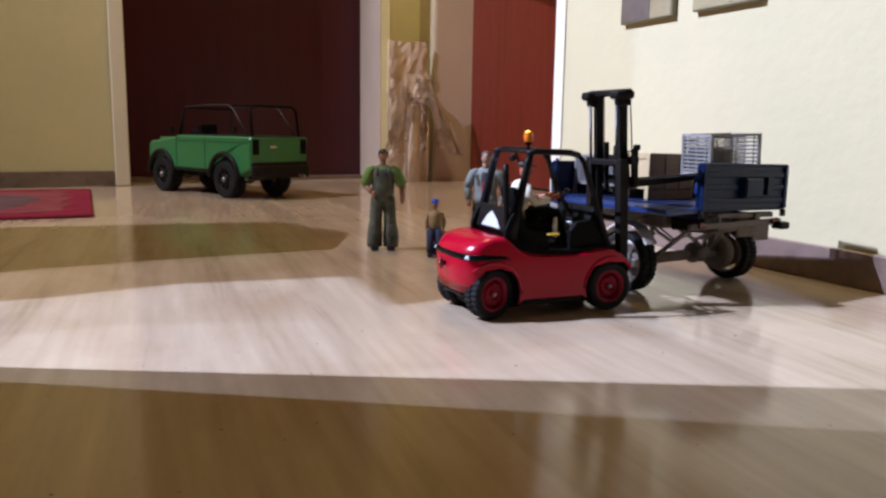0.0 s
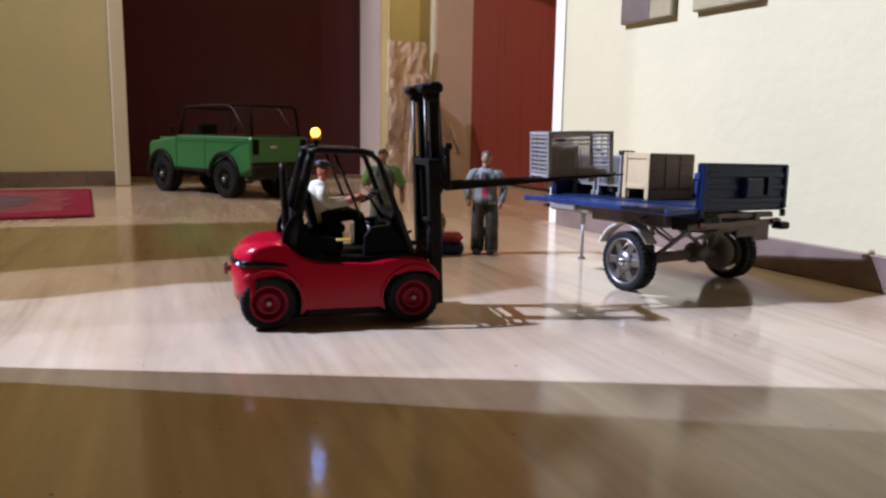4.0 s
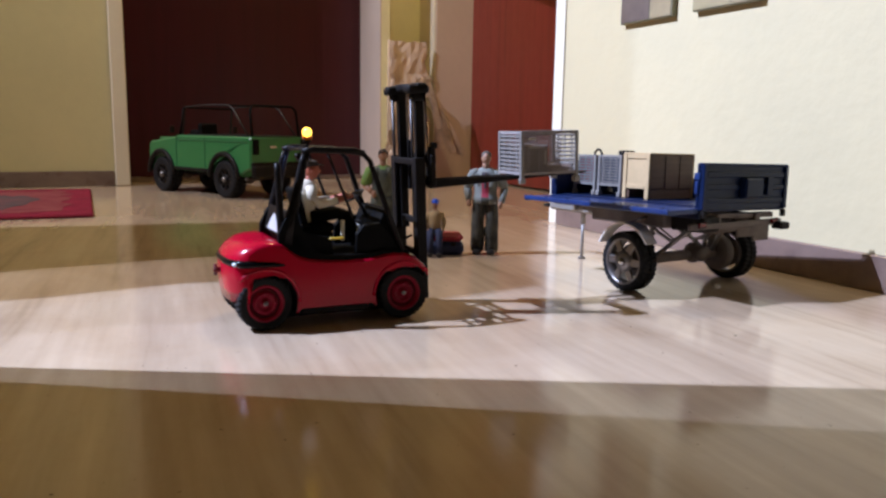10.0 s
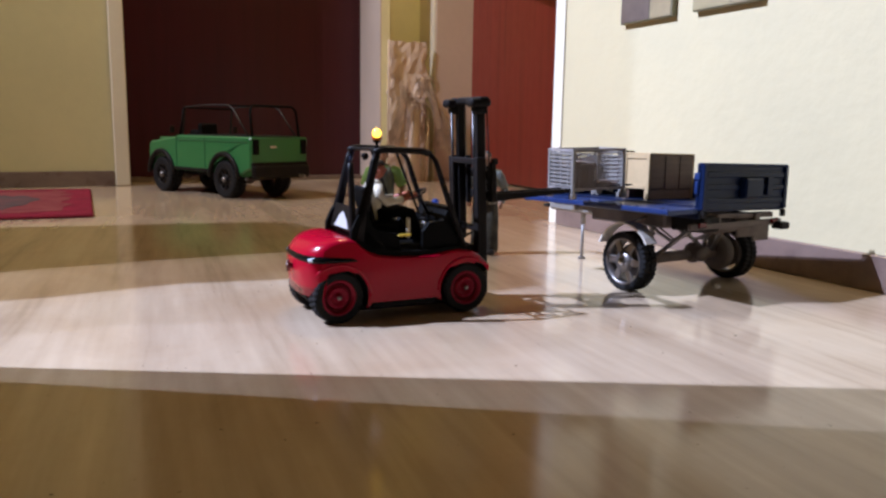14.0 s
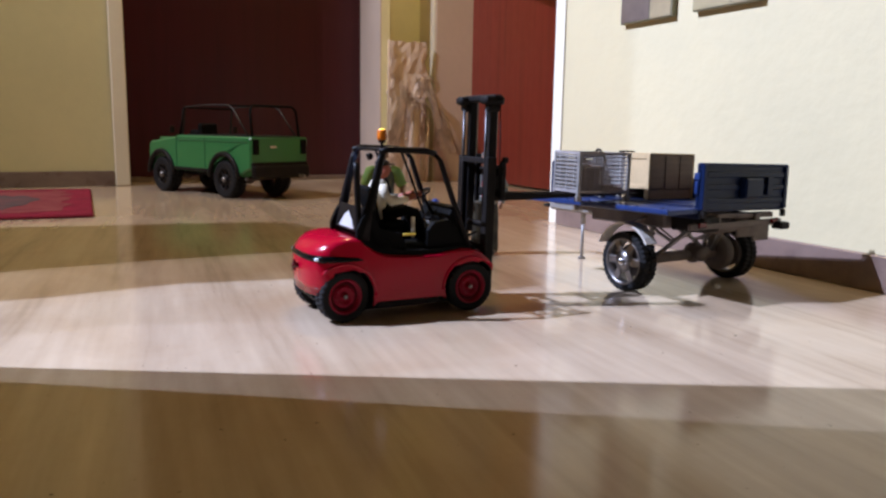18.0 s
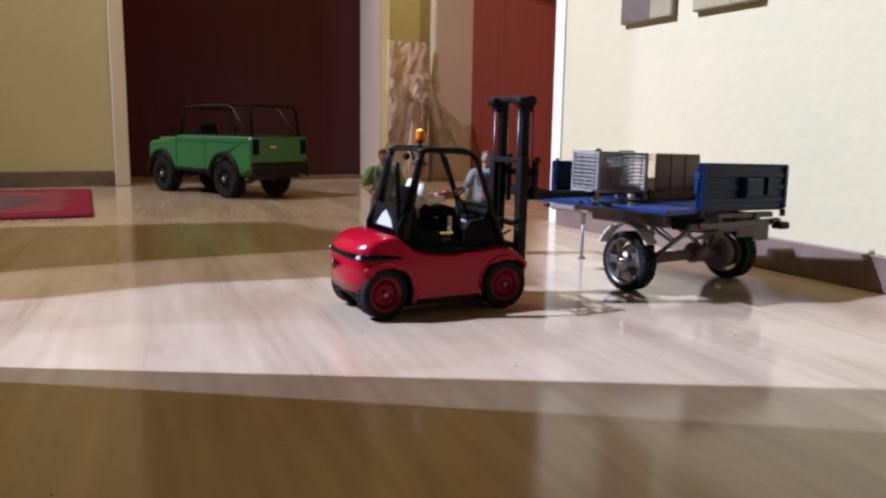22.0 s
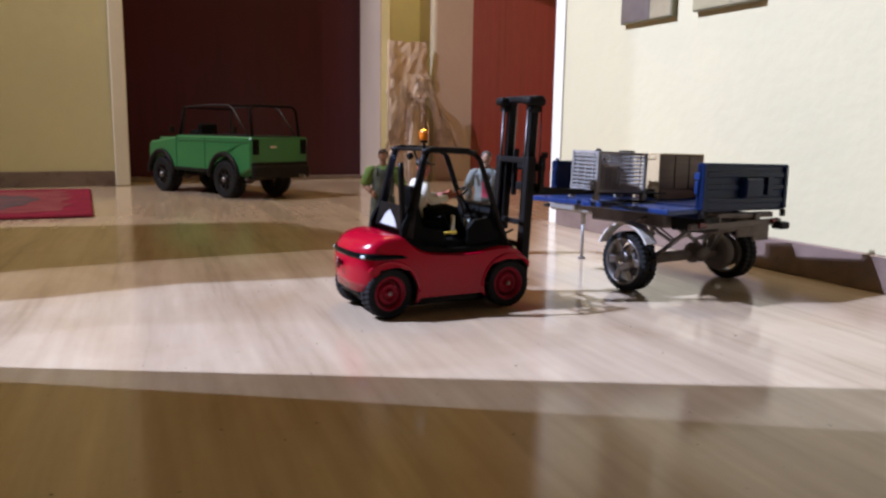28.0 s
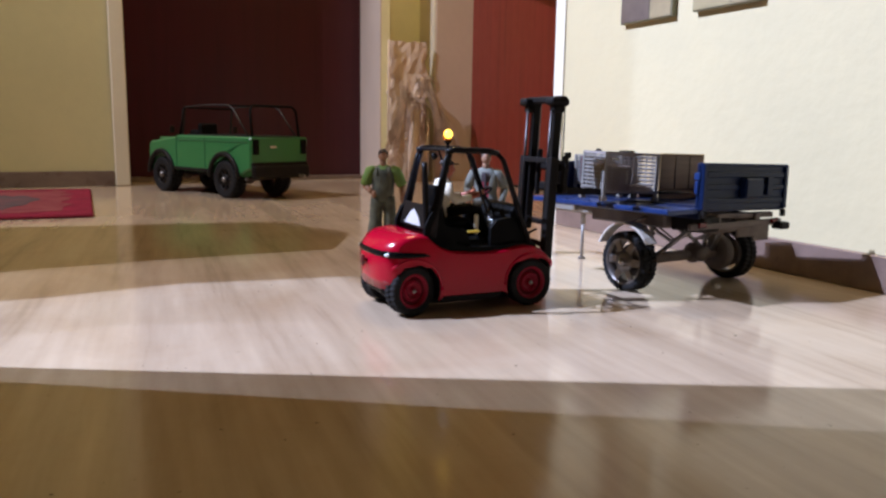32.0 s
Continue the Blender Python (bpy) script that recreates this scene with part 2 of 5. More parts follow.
def tube(bm, points, radii, seg=8, slot=0, flat=1.0, caps=True):
    """A round bar along points with a radius at each; flat squeezes it across."""
    points = [Vector(p) for p in points]
    if not isinstance(radii, (list, tuple)):
        radii = [radii] * len(points)
    rings = []
    side = None
    for i, p in enumerate(points):
        d = (points[min(i + 1, len(points) - 1)] - points[max(i - 1, 0)]).normalized()
        if side is None:
            side = d.cross(Vector((0, 0, 1)) if abs(d.z) < 0.9 else Vector((0, 1, 0))).normalized()
        side = (side - d * side.dot(d)).normalized()
        up = side.cross(d).normalized()
        rings.append([bm.verts.new(p + radii[i] * (side * math.cos(a) + up * flat * math.sin(a))) for a in (2 * math.pi * k / seg for k in range(seg))])
    faces = []
    for a, b in zip(rings, rings[1:]):
        for k in range(seg):
            faces.append(bm.faces.new((a[k], a[(k + 1) % seg], b[(k + 1) % seg], b[k])))
    if caps:
        faces.append(bm.faces.new(rings[0][::-1]))
        faces.append(bm.faces.new(rings[-1]))
    for f in faces:
        f.material_index, f.smooth = slot, True
    return [v for r in rings for v in r]


def spin(bm, profile, seg=32, axis="Y", slot=0, smooth=True, ring=False):
    """A turned shape: profile rows (radius, along) about an axis through the origin."""
    rings = []
    for r, h in profile:
        row = []
        for k in range(seg):
            a = 2 * math.pi * k / seg
            u, w = r * math.cos(a), r * math.sin(a)
            row.append(bm.verts.new((u, h, w) if axis == "Y" else (u, w, h)))
        rings.append(row)
    for a, b in zip(rings, rings[1:]):
        for k in range(seg):
            f = bm.faces.new((a[k], a[(k + 1) % seg], b[(k + 1) % seg], b[k]))
            f.material_index, f.smooth = slot, smooth
    if ring:
        for k in range(seg):
            bm.faces.new((rings[-1][k], rings[-1][(k + 1) % seg], rings[0][(k + 1) % seg], rings[0][k])).material_index = slot
    else:
        for rim, flip in ((rings[0], False), (rings[-1], True)):
            bm.faces.new(rim[::-1] if flip else rim).material_index = slot
    return [v for r in rings for v in r]


def ball(bm, c, r, slot=0, squash=(1, 1, 1), seg=12):
    r0 = bmesh.ops.create_uvsphere(bm, u_segments=seg, v_segments=max(6, seg * 2 // 3), radius=1.0)
    for v in r0["verts"]:
        v.co = Vector((c[0] + v.co.x * r * squash[0], c[1] + v.co.y * r * squash[1], c[2] + v.co.z * r * squash[2]))
    for f in {f for v in r0["verts"] for f in v.link_faces}:
        f.material_index, f.smooth = slot, True
    return r0["verts"]


def slab(bm, outline, y0, y1, bevel=0.0, slot=0, smooth=False):
    """A plate: an outline in x and z, drawn from y0 to y1."""
    before = set(bm.verts)
    a = [bm.verts.new((x, y0, z)) for x, z in outline]
    b = [bm.verts.new((x, y1, z)) for x, z in outline]
    n = len(outline)
    bm.faces.new(a)
    bm.faces.new(b[::-1])
    for i in range(n):
        bm.faces.new((a[(i + 1) % n], a[i], b[i], b[(i + 1) % n]))
    if bevel:
        edges = [e for v in a + b for e in v.link_edges if (e.verts[0].co.y == e.verts[1].co.y)]
        bmesh.ops.bevel(bm, geom=list(set(edges)), offset=bevel, segments=2, affect="EDGES", profile=0.5)
    fresh = [v for v in bm.verts if v not in before]
    for f in {f for v in fresh for f in v.link_faces}:
        f.material_index, f.smooth = slot, smooth
    return fresh


def soft_slab(bm, outline, y0, y1, b):
    """A plate whose long edges are drawn in by b."""
    cx = sum(p[0] for p in outline) / len(outline)
    cz = sum(p[1] for p in outline) / len(outline)
    rings = []
    for y, k in ((y0, 1), (y0 + b, 0), (y1 - b, 0), (y1, 1)):
        rings.append([bm.verts.new((x - k * b * (1 if x > cx else -1) * min(1, abs(x - cx) / 0.05), y, z - k * b * (1 if z > cz else -1) * min(1, abs(z - cz) / 0.03))) for x, z in outline])
    n = len(outline)
    for p, q in zip(rings, rings[1:]):
        for i in range(n):
            bm.faces.new((p[i], p[(i + 1) % n], q[(i + 1) % n], q[i]))
    for ring in (rings[0], rings[-1]):
        bmesh.ops.triangulate(bm, faces=[bm.faces.new(ring)])


def mesh_of(name, bm, mats):
    bmesh.ops.recalc_face_normals(bm, faces=bm.faces[:])
    me = bpy.data.meshes.new(name)
    bm.to_mesh(me)
    bm.free()
    for m in mats if isinstance(mats, (list, tuple)) else [mats]:
        me.materials.append(m)
    return me


def part(name, bm, material, parent, label="", at=None):
    """Links a bmesh as one mesh object under a thing or a part."""
    ob = new(name, mesh_of(name, bm, material))
    ob.parent = parent
    if at is not None:
        ob.matrix_basis = at
    return tagged(ob, label) if label else ob


def thing(name, label, category, m=None, group="", kind=""):
    ob = new(name)
    ob.empty_display_size = 0.02
    if m is not None:
        ob.matrix_basis = m
    return tagged(ob, label, category, group, kind)


def solo(name, bm, mats, label="", category="", m=None, group="", kind=""):
    ob = new(name, mesh_of(name, bm, mats))
    if m is not None:
        ob.matrix_basis = m
    return tagged(ob, label, category, group, kind)


def build(fn, *args, **kw):
    bm = bmesh.new()
    fn(bm, *args, **kw)
    return bm


def boxes(*rows):
    """A bmesh of boxes, each (centre, size[, bevel])."""
    bm = bmesh.new()
    for r in rows:
        rbox(bm, *r)
    return bm


# ---- the hall: m runs along the far wall, n away along the side wall, both turned by YAW ----
CEIL = 3.02


def wallbox(name, m0, m1, n0, n1, z0, z1, material, label="", bevel=0.0):
    bm = bmesh.new()
    rbox(bm, ((m0 + m1) / 2, (n0 + n1) / 2, (z0 + z1) / 2), (m1 - m0, n1 - n0, z1 - z0), bevel)
    return solo(name, bm, material, label, "", ROOM, kind="structure")


bm = bmesh.new()
rbox(bm, (0, 0, -0.05), (12, 12, 0.1))
solo("floor", bm, M_FLOOR, "polished pinkish beige travertine floor with long veins", "floor", kind="structure")
bm = bmesh.new()
rbox(bm, (0, 0, CEIL + 0.06), (12, 12, 0.1))
solo("ceiling", bm, M_CEIL, "unseen plain ceiling, warm to tint the bounced light", "ceiling", kind="structure")

wallbox("wall_far_left", -3.2, 0.080, 2.42, 2.72, 0, CEIL, M_YELLOW, "pale yellow plastered wall")
wallbox("wall_over_door", 0.080, 0.895, 2.42, 2.72, 2.08, CEIL, M_YELLOW, "pale yellow plastered wall over the door")
wallbox("wall_behind_door", 0.0, 1.3, 2.72, 2.80, 0, CEIL, M_YELLOW, "plain wall behind the entrance door")
wallbox("wall_pier", 0.895, 0.925, 2.42, 2.72, 0, CEIL, M_YELLOW_LIT, "yellow plastered pier beside the entrance door, brightened as if lit")
wallbox("wall_niche_back", 0.925, 1.092, 2.552, 2.72, 0, CEIL, M_YELLOW_LIT, "yellow plastered back of a narrow niche, brightened as if lit")
wallbox("wall_far_right", 1.092, 1.30, 2.42, 2.72, 0, CEIL, M_BEIGE, "beige painted wall beside the red door")
# thin pale strip laid on the reveal in place of the light it catches
wallbox("niche_lit_reveal", 1.087, 1.0915, 2.424, 2.551, 0, CEIL, M_FRAME, "niche reveal, a pale strip for the light on it")
wallbox("wall_side_back", 1.251, 1.36, 0.90, 2.42, 2.08, CEIL, M_CREAM, "plain cream wall over the red door")
wallbox("wall_side_end", 1.251, 1.36, 1.275, 1.52, 0, 2.08, M_CREAM, "plain cream wall")
wallbox("wall_side", 0.83, 0.95, -3.2, 1.275, 0, CEIL, M_CREAM, "rough cream plastered wall lit by the room lamp")
wallbox("wall_side_return", 0.95, 1.251, 1.155, 1.275, 0, CEIL, M_CREAM, "plain cream wall return")
wallbox("trim", 0.8262, 0.8297, 1.249, 1.280, 0, CEIL, M_WHITE, "white corner trim", 0.001)
wallbox("baseboard_1", -3.2, 0.076, 2.410, 2.4195, 0, 0.043, M_SKIRT, "brown stone skirting", 0.0015)
wallbox("baseboard_2", 0.8205, 0.8295, -3.2, 1.248, 0, 0.043, M_SKIRT_LIT, "brown stone skirting, coloured lighter and pinker as if lit", 0.0015)
# unseen walls that close the hall, yellow so that bounced light turns warm
wallbox("wall_room_left", -4.3, -4.2, -3.2, 2.6, 0, CEIL, M_YELLOW, "unseen closing wall, yellow to warm the bounced light")
wallbox("wall_back", -4.3, 1.0, -3.3, -3.2, 0, CEIL, M_YELLOW, "unseen closing wall, yellow to warm the bounced light")


def shade_blockers():
    """Unseen blockers added between the lamps and the hall to shape the floor's shade."""
    # added wall end: its edge draws the shade before the camera
    bm = bmesh.new()
    rbox(bm, (-0.716, -0.70, CEIL / 2), (0.12, 2.513, CEIL))
    solo("shade_wall_near", bm, M_YELLOW, "unseen wall end added to shade the near floor", "", kind="structure")
    # added header: cuts off the lamp light that passes high
    bm = bmesh.new()
    rbox(bm, (-0.716, 1.4455, (CEIL + 1.35) / 2), (0.12, 1.777, CEIL - 1.35))
    solo("shade_header", bm, M_YELLOW, "unseen wall added to block the high lamp light", "", kind="structure")
    # unseen plate, outline traced back from the dark band it casts on the floor
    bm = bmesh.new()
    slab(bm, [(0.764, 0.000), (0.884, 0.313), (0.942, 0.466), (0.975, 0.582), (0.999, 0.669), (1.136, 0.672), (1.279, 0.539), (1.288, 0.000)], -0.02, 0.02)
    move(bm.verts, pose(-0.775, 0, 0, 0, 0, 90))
    solo("shade_plate", bm, M_YELLOW, "unseen stepped plate cut to cast the far dark band", "", kind="structure")
    # unseen tinted sheet, shaped to cast the paler shade beside the dark band
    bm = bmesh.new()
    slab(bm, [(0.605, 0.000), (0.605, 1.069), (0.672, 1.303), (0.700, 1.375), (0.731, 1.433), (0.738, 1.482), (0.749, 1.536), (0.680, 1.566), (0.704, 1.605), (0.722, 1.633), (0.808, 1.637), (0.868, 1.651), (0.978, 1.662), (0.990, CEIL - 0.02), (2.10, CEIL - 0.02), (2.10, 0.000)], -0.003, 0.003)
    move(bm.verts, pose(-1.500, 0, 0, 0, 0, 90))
    solo("half_shade_blocker", bm, M_HALF_SHADE, "unseen tinted sheet added to dim the lamp light", "", kind="structure")


shade_blockers()


def doors():
    d = wallbox("door_1", 0.084, 0.893, 2.622, 2.668, 0.004, 2.06, M_DOOR, "dark wine-red wooden entrance door, closed", 0.002)
    bm = boxes(((0.098, 2.4155, 1.03), (0.040, 0.022, 2.06), 0.003), ((0.49, 2.4155, 2.085), (0.82, 0.022, 0.05), 0.003))
    f = part("door_frame", bm, M_FRAME, d, "pale painted door frame")
    f.matrix_parent_inverse = Matrix()
    bm = boxes(((0.8935, 2.520, 1.03), (0.005, 0.200, 2.06), 0.001))
    part("door_lining", bm, M_LINING_LIT, d, "painted door lining, tinted pinkish as by the room light")
    bm = boxes(((0.49, 2.608, 0.006), (0.80, 0.026, 0.012), 0.002))
    part("threshold", bm, M_SKIRT, d, "dark stone threshold")
    wallbox("door_2", 1.227, 1.251, 1.52, 2.418, 0.006, 2.06, M_DOOR2, "plain red-brown wooden door, closed", 0.002)


doors()

# ---- forklift truck ----
R_WHEEL = 0.0245
AXLE = 0.0655


def arc(cx, cz, r, a0, a1, n):
    return [(cx + r * math.cos(radians(a0 + (a1 - a0) * i / n)), cz + r * math.sin(radians(a0 + (a1 - a0) * i / n))) for i in range(n + 1)]


BODY_OUTLINE = ([(-0.0945, 0.026), (-0.0960, 0.036), (-0.0972, 0.047), (-0.0972, 0.057), (-0.0950, 0.065), (-0.0895, 0.0715), (-0.0810, 0.0760), (-0.0690, 0.0785),
                 (-0.057, 0.0790), (-0.050, 0.0775), (-0.043, 0.0715), (-0.036, 0.0665), (-0.026, 0.0630), (-0.010, 0.0610), (0.010, 0.0600), (0.030, 0.0605),
                 (0.044, 0.0630), (0.056, 0.0645), (0.068, 0.0630), (0.079, 0.0585), (0.0865, 0.0520), (0.0905, 0.0450)]
                + arc(AXLE, R_WHEEL, 0.0290, 32, 200, 12) + [(0.034, 0.0165), (-0.033, 0.0165)] + arc(-AXLE, R_WHEEL, 0.0298, -22, 170, 14))
HALF = 0.0445


def round_rear(x, y):
    """Draws the counterweight in towards its corners."""
    t = min(1.0, abs(y) / 0.047)
    s = math.sqrt(max(0.0, 1 - 0.60 * t ** 3.2))
    return x if x > -0.055 else -0.055 + (x + 0.055) * s


def forklift_body(bm):
    slices = [-HALF, -HALF * 0.955, -HALF * 0.86, -HALF * 0.6, -HALF * 0.3, 0, HALF * 0.3, HALF * 0.6, HALF * 0.86, HALF * 0.955, HALF]
    rings = []
    for y in slices:
        edge = abs(y) / HALF
        inset = 0.0035 * max(0, (edge - 0.86) / 0.14) ** 2
        ring = []
        for x, z in BODY_OUTLINE:
            low = z < 0.05 and (x - AXLE) ** 2 + (z - R_WHEEL) ** 2 < 0.0302 ** 2 or z < 0.05 and (x + AXLE) ** 2 + (z - R_WHEEL) ** 2 < 0.0310 ** 2
            zz = z - (0 if low else inset * (1 if z > 0.05 else -0.4))
            ring.append(bm.verts.new((round_rear(x, y) + (inset if x < -0.09 else 0), y, zz)))
        rings.append(ring)
    n = len(BODY_OUTLINE)
    for a, b in zip(rings, rings[1:]):
        for i in range(n):
            f = bm.faces.new((a[i], a[(i + 1) % n], b[(i + 1) % n], b[i]))
            f.smooth = True
    for ring in (rings[0], rings[-1]):
        f = bm.faces.new(ring)
        bmesh.ops.triangulate(bm, faces=[f])


def flare(bm, cx, y, r, a0, a1):
    """The rolled lip round a wheel arch."""
    tube(bm, [(cx + r * math.cos(radians(a)), y, R_WHEEL + r * math.sin(radians(a))) for a in range(a0, a1 + 1, 9)], 0.0018, 6)


def tyre_mesh(bm, r, w, rim, seg=40, lugs=20):
    """A ring of rubber whose tread stands up in lugs that alternate from side to side."""
    rows = [(rim, -0.46, 0), (r * 0.86, -0.50, 0), (r * 0.94, -0.49, 1), (r, -0.42, 1), (r, -0.06, 1), (r * 0.93, -0.02, 0), (r * 0.93, 0.02, 0), (r, 0.06, 2), (r, 0.42, 2), (r * 0.94, 0.49, 2), (r * 0.86, 0.50, 0), (rim, 0.46, 0)]
    n = lugs * 4
    rings = []
    for rr, h, side in rows:
        row = []
        for k in range(n):
            a = 2 * math.pi * k / n
            low = side and (k + (2 if side == 2 else 0)) % 4 < 2
            q = rr * (0.968 if low else 1.0)
            row.append(bm.verts.new((q * math.cos(a), h * w, q * math.sin(a))))
        rings.append(row)
    for a, b in zip(rings, rings[1:] + rings[:1]):
        for k in range(n):
            bm.faces.new((a[k], a[(k + 1) % n], b[(k + 1) % n], b[k]))


def fork_rim(bm, r, w, out):
    """A dished rim with a ring of nuts; out is the side that shows."""
    s = out
    spin(bm, [(r * 0.05, -s * w * 0.30), (r * 1.0, -s * w * 0.30), (r * 1.0, s * w * 0.44), (r * 0.95, s * w * 0.50), (r * 0.84, s * w * 0.47), (r * 0.80, s * w * 0.18), (r * 0.64, s * w * 0.16), (r * 0.60, s * w * 0.36), (r * 0.40, s * w * 0.38),
              (r * 0.36, s * w * 0.24), (r * 0.20, s * w * 0.24), (r * 0.16, s * w * 0.46), (r * 0.01, s * w * 0.47)], 32)
    for k in range(8):
        a = 2 * math.pi * k / 8
        ball(bm, (r * 0.50 * math.cos(a), s * w * 0.38, r * 0.50 * math.sin(a)), 0.0012, 0, seg=6)



def mast_lean(degrees):
    """The mast's pose when it leans back towards the cab."""
    return pose(0.0940, 0, 0.02, 0, -degrees, 0) @ pose(-0.0855, 0, -0.02)


MAST = mast_lean(2.5)
BEACON = []
LAMP_AT = pose(-0.0205, 0.0110, 0.1515)


def build_forklift():
    t = thing("forklift_truck", "red and black model forklift truck with a raised mast", "forklift")
    body = part("body", build(forklift_body), M_RED, t, "glossy red body and counterweight")
    for cx, r, a0, a1 in ((-AXLE, 0.0308, 0, 140), (AXLE, 0.0302, 45, 180)):
        for y in (-HALF, HALF):
            part("wheel_arch_lip", build(flare, cx, y * 0.985, r, a0, a1), M_RED, body)

    def wells(bm):
        rbox(bm, (-AXLE, 0, 0.036), (0.050, 0.050, 0.034), 0.003)
        rbox(bm, (AXLE, 0, 0.034), (0.046, 0.050, 0.034), 0.003)
        rbox(bm, (0, 0, 0.013), (0.15, 0.060, 0.012), 0.003)
        rbox(bm, (0, 0, 0.0145), (0.066, 0.082, 0.0090), 0.002)
    part("chassis", build(wells), M_MATTE, t, "black chassis and wheel wells")

    def liner(bm, cx, r, a0, a1, y):
        """A black shell inside the wheel arch."""
        rows = []
        for k in range(17):
            a = radians(a0 + (a1 - a0) * k / 16)
            rows.append([bm.verts.new((round_rear(cx + rr * math.cos(a), y), yy, R_WHEEL + rr * math.sin(a))) for rr, yy in ((r, y), (r - 0.0012, y), (r - 0.0012, 0.0), (r, 0.0))])
        for a, b in zip(rows, rows[1:]):
            for i in range(4):
                bm.faces.new((a[i], a[(i + 1) % 4], b[(i + 1) % 4], b[i]))
        bm.faces.new(rows[0])
        bm.faces.new(rows[-1][::-1])
    for cx, r, a0, a1 in ((-AXLE, 0.0296, -22, 160), (AXLE, 0.0288, 30, 202)):
        for y in (-HALF + 0.0025, HALF - 0.0025):
            part("wheel_liner", build(liner, cx, r, a0, a1, y), M_MATTE, t, "black wheel arch liner")

    def slot(bm):
        """The dark light band round the counterweight."""
        rows = []
        for i in range(25):
            y = -0.0436 + 0.0872 * i / 24
            rows.append((round_rear(-0.0960, y) + 0.0020, y, 0.0605))
        pts = [(-0.044, -0.0432, 0.0575), (-0.054, -0.0434, 0.0592)] + rows + [(-0.054, 0.0434, 0.0592), (-0.044, 0.0432, 0.0575)]
        tube(bm, pts, [0.0006, 0.0024] + [0.0038] * 25 + [0.0024, 0.0006], 10, flat=0.9)
    part("light_band", build(slot), M_BAND, t, "black light band")
    for s in (-1, 1):
        part("rear_light", build(ball, (round_rear(-0.0960, s * 0.0375) - 0.0008, s * 0.0375, 0.0602), 0.0030, 0, (0.8, 1.3, 0.60)), M_LAMP, t, "clear rear light")
    part("tow_pin", build(lambda bm: (tube(bm, [(-0.0955, 0, 0.050), (-0.1030, 0, 0.050)], 0.0026, 10), tube(bm, [(-0.1010, 0, 0.045), (-0.1010, 0, 0.0555)], 0.0017, 8))), M_REDLAMP, t, "dark red tow pin")
    part("hood_seam", build(lambda bm: rbox(bm, (-0.066, 0, 0.0775), (0.0006, 0.07, 0.0012))), M_MATTE, t)

    # black tub, floor and dash
    def tub(bm):
        slab(bm, [(-0.046, 0.079), (-0.040, 0.088), (-0.033, 0.083), (-0.022, 0.0665), (0.000, 0.0635), (0.030, 0.064), (0.046, 0.067), (0.072, 0.0655), (0.074, 0.058), (-0.030, 0.056)], -0.0405, 0.0405, 0.0015)
    part("cab_tub", build(tub), M_CAGE, t, "black cab tub")
    part("dashboard", build(lambda bm: slab(bm, [(0.040, 0.064), (0.044, 0.092), (0.049, 0.103), (0.056, 0.104), (0.066, 0.072), (0.070, 0.064)], -0.034, 0.034, 0.002)), M_CAGE, t)
    part("seat_base", build(rbox, (-0.012, 0, 0.074), (0.034, 0.034, 0.020), 0.004, None, 0, 2), M_CAGE, t, "black seat base")
    part("seat_cushion", build(rbox, (-0.010, 0, 0.0865), (0.034, 0.032, 0.008), 0.003, None, 0, 2), M_CAGE, t, "black seat cushion")
    part("seat_backrest", build(rbox, (0, 0, 0), (0.007, 0.032, 0.036), 0.003, pose(-0.0255, 0, 0.106, 0, -14), 0, 2), M_CAGE, t, "black seat backrest")
    for s in (-1, 1):
        part("side_console", build(lambda bm: slab(bm, [(0.020, 0.062), (0.021, 0.082), (0.028, 0.090), (0.044, 0.092), (0.052, 0.084), (0.066, 0.064)], s * 0.034 - 0.0035, s * 0.034 + 0.0035, 0.0012)), M_CAGE, t, "black side console")
        part("seat_guard", build(lambda bm: slab(bm, [(-0.040, 0.064), (-0.041, 0.088), (-0.034, 0.091), (-0.026, 0.084), (-0.004, 0.080), (0.000, 0.064)], s * 0.0325 - 0.003, s * 0.0325 + 0.003, 0.0012)), M_CAGE, t, "black seat guard")
    part("control_lever", build(rbox, (0.012, -0.022, 0.084), (0.0035, 0.005, 0.020), 0.0012, None, 0, 2), M_SHIRT, t, "white control lever")
    part("armrest_panel", build(rbox, (0.002, -0.0365, 0.0790), (0.014, 0.003, 0.0024), 0.001), M_YELLOWBIT, t, "yellow label strip")

    def wheel_ring(bm):
        ring = [(0.0095 * math.cos(a), 0.0095 * math.sin(a), 0) for a in (2 * math.pi * k / 20 for k in range(21))]
        v = tube(bm, ring, 0.0011, 6, caps=False)
        v += tube(bm, [(0, 0, 0), (0, 0, -0.030)], 0.0016, 6)
        v += tube(bm, [(-0.0095, 0, 0), (0.0095, 0, 0)], 0.0009, 6)
        move(v, pose(0.032, 0.002, 0.1145, 0, -32))
    part("steering_wheel", build(wheel_ring), M_MATTE, t)
    for y in (-0.019, -0.024, -0.029):
        lever = part("lever", build(lambda bm: tube(bm, [(0.030, y, 0.066), (0.026, y, 0.092)], 0.0009, 6)), M_STEEL, t)
        part("knob", build(ball, (0.026, y, 0.0925), 0.0019, seg=8), M_MATTE, lever)

    # overhead guard
    def pillar(bm, s):
        tube(bm, [(-0.044, s * 0.0370, 0.076), (-0.040, s * 0.0370, 0.098), (-0.034, s * 0.0366, 0.124), (-0.0285, s * 0.0360, 0.148), (-0.0255, s * 0.0355, 0.156)], [0.0062, 0.0056, 0.0044, 0.0040, 0.0036], 8, flat=0.75)

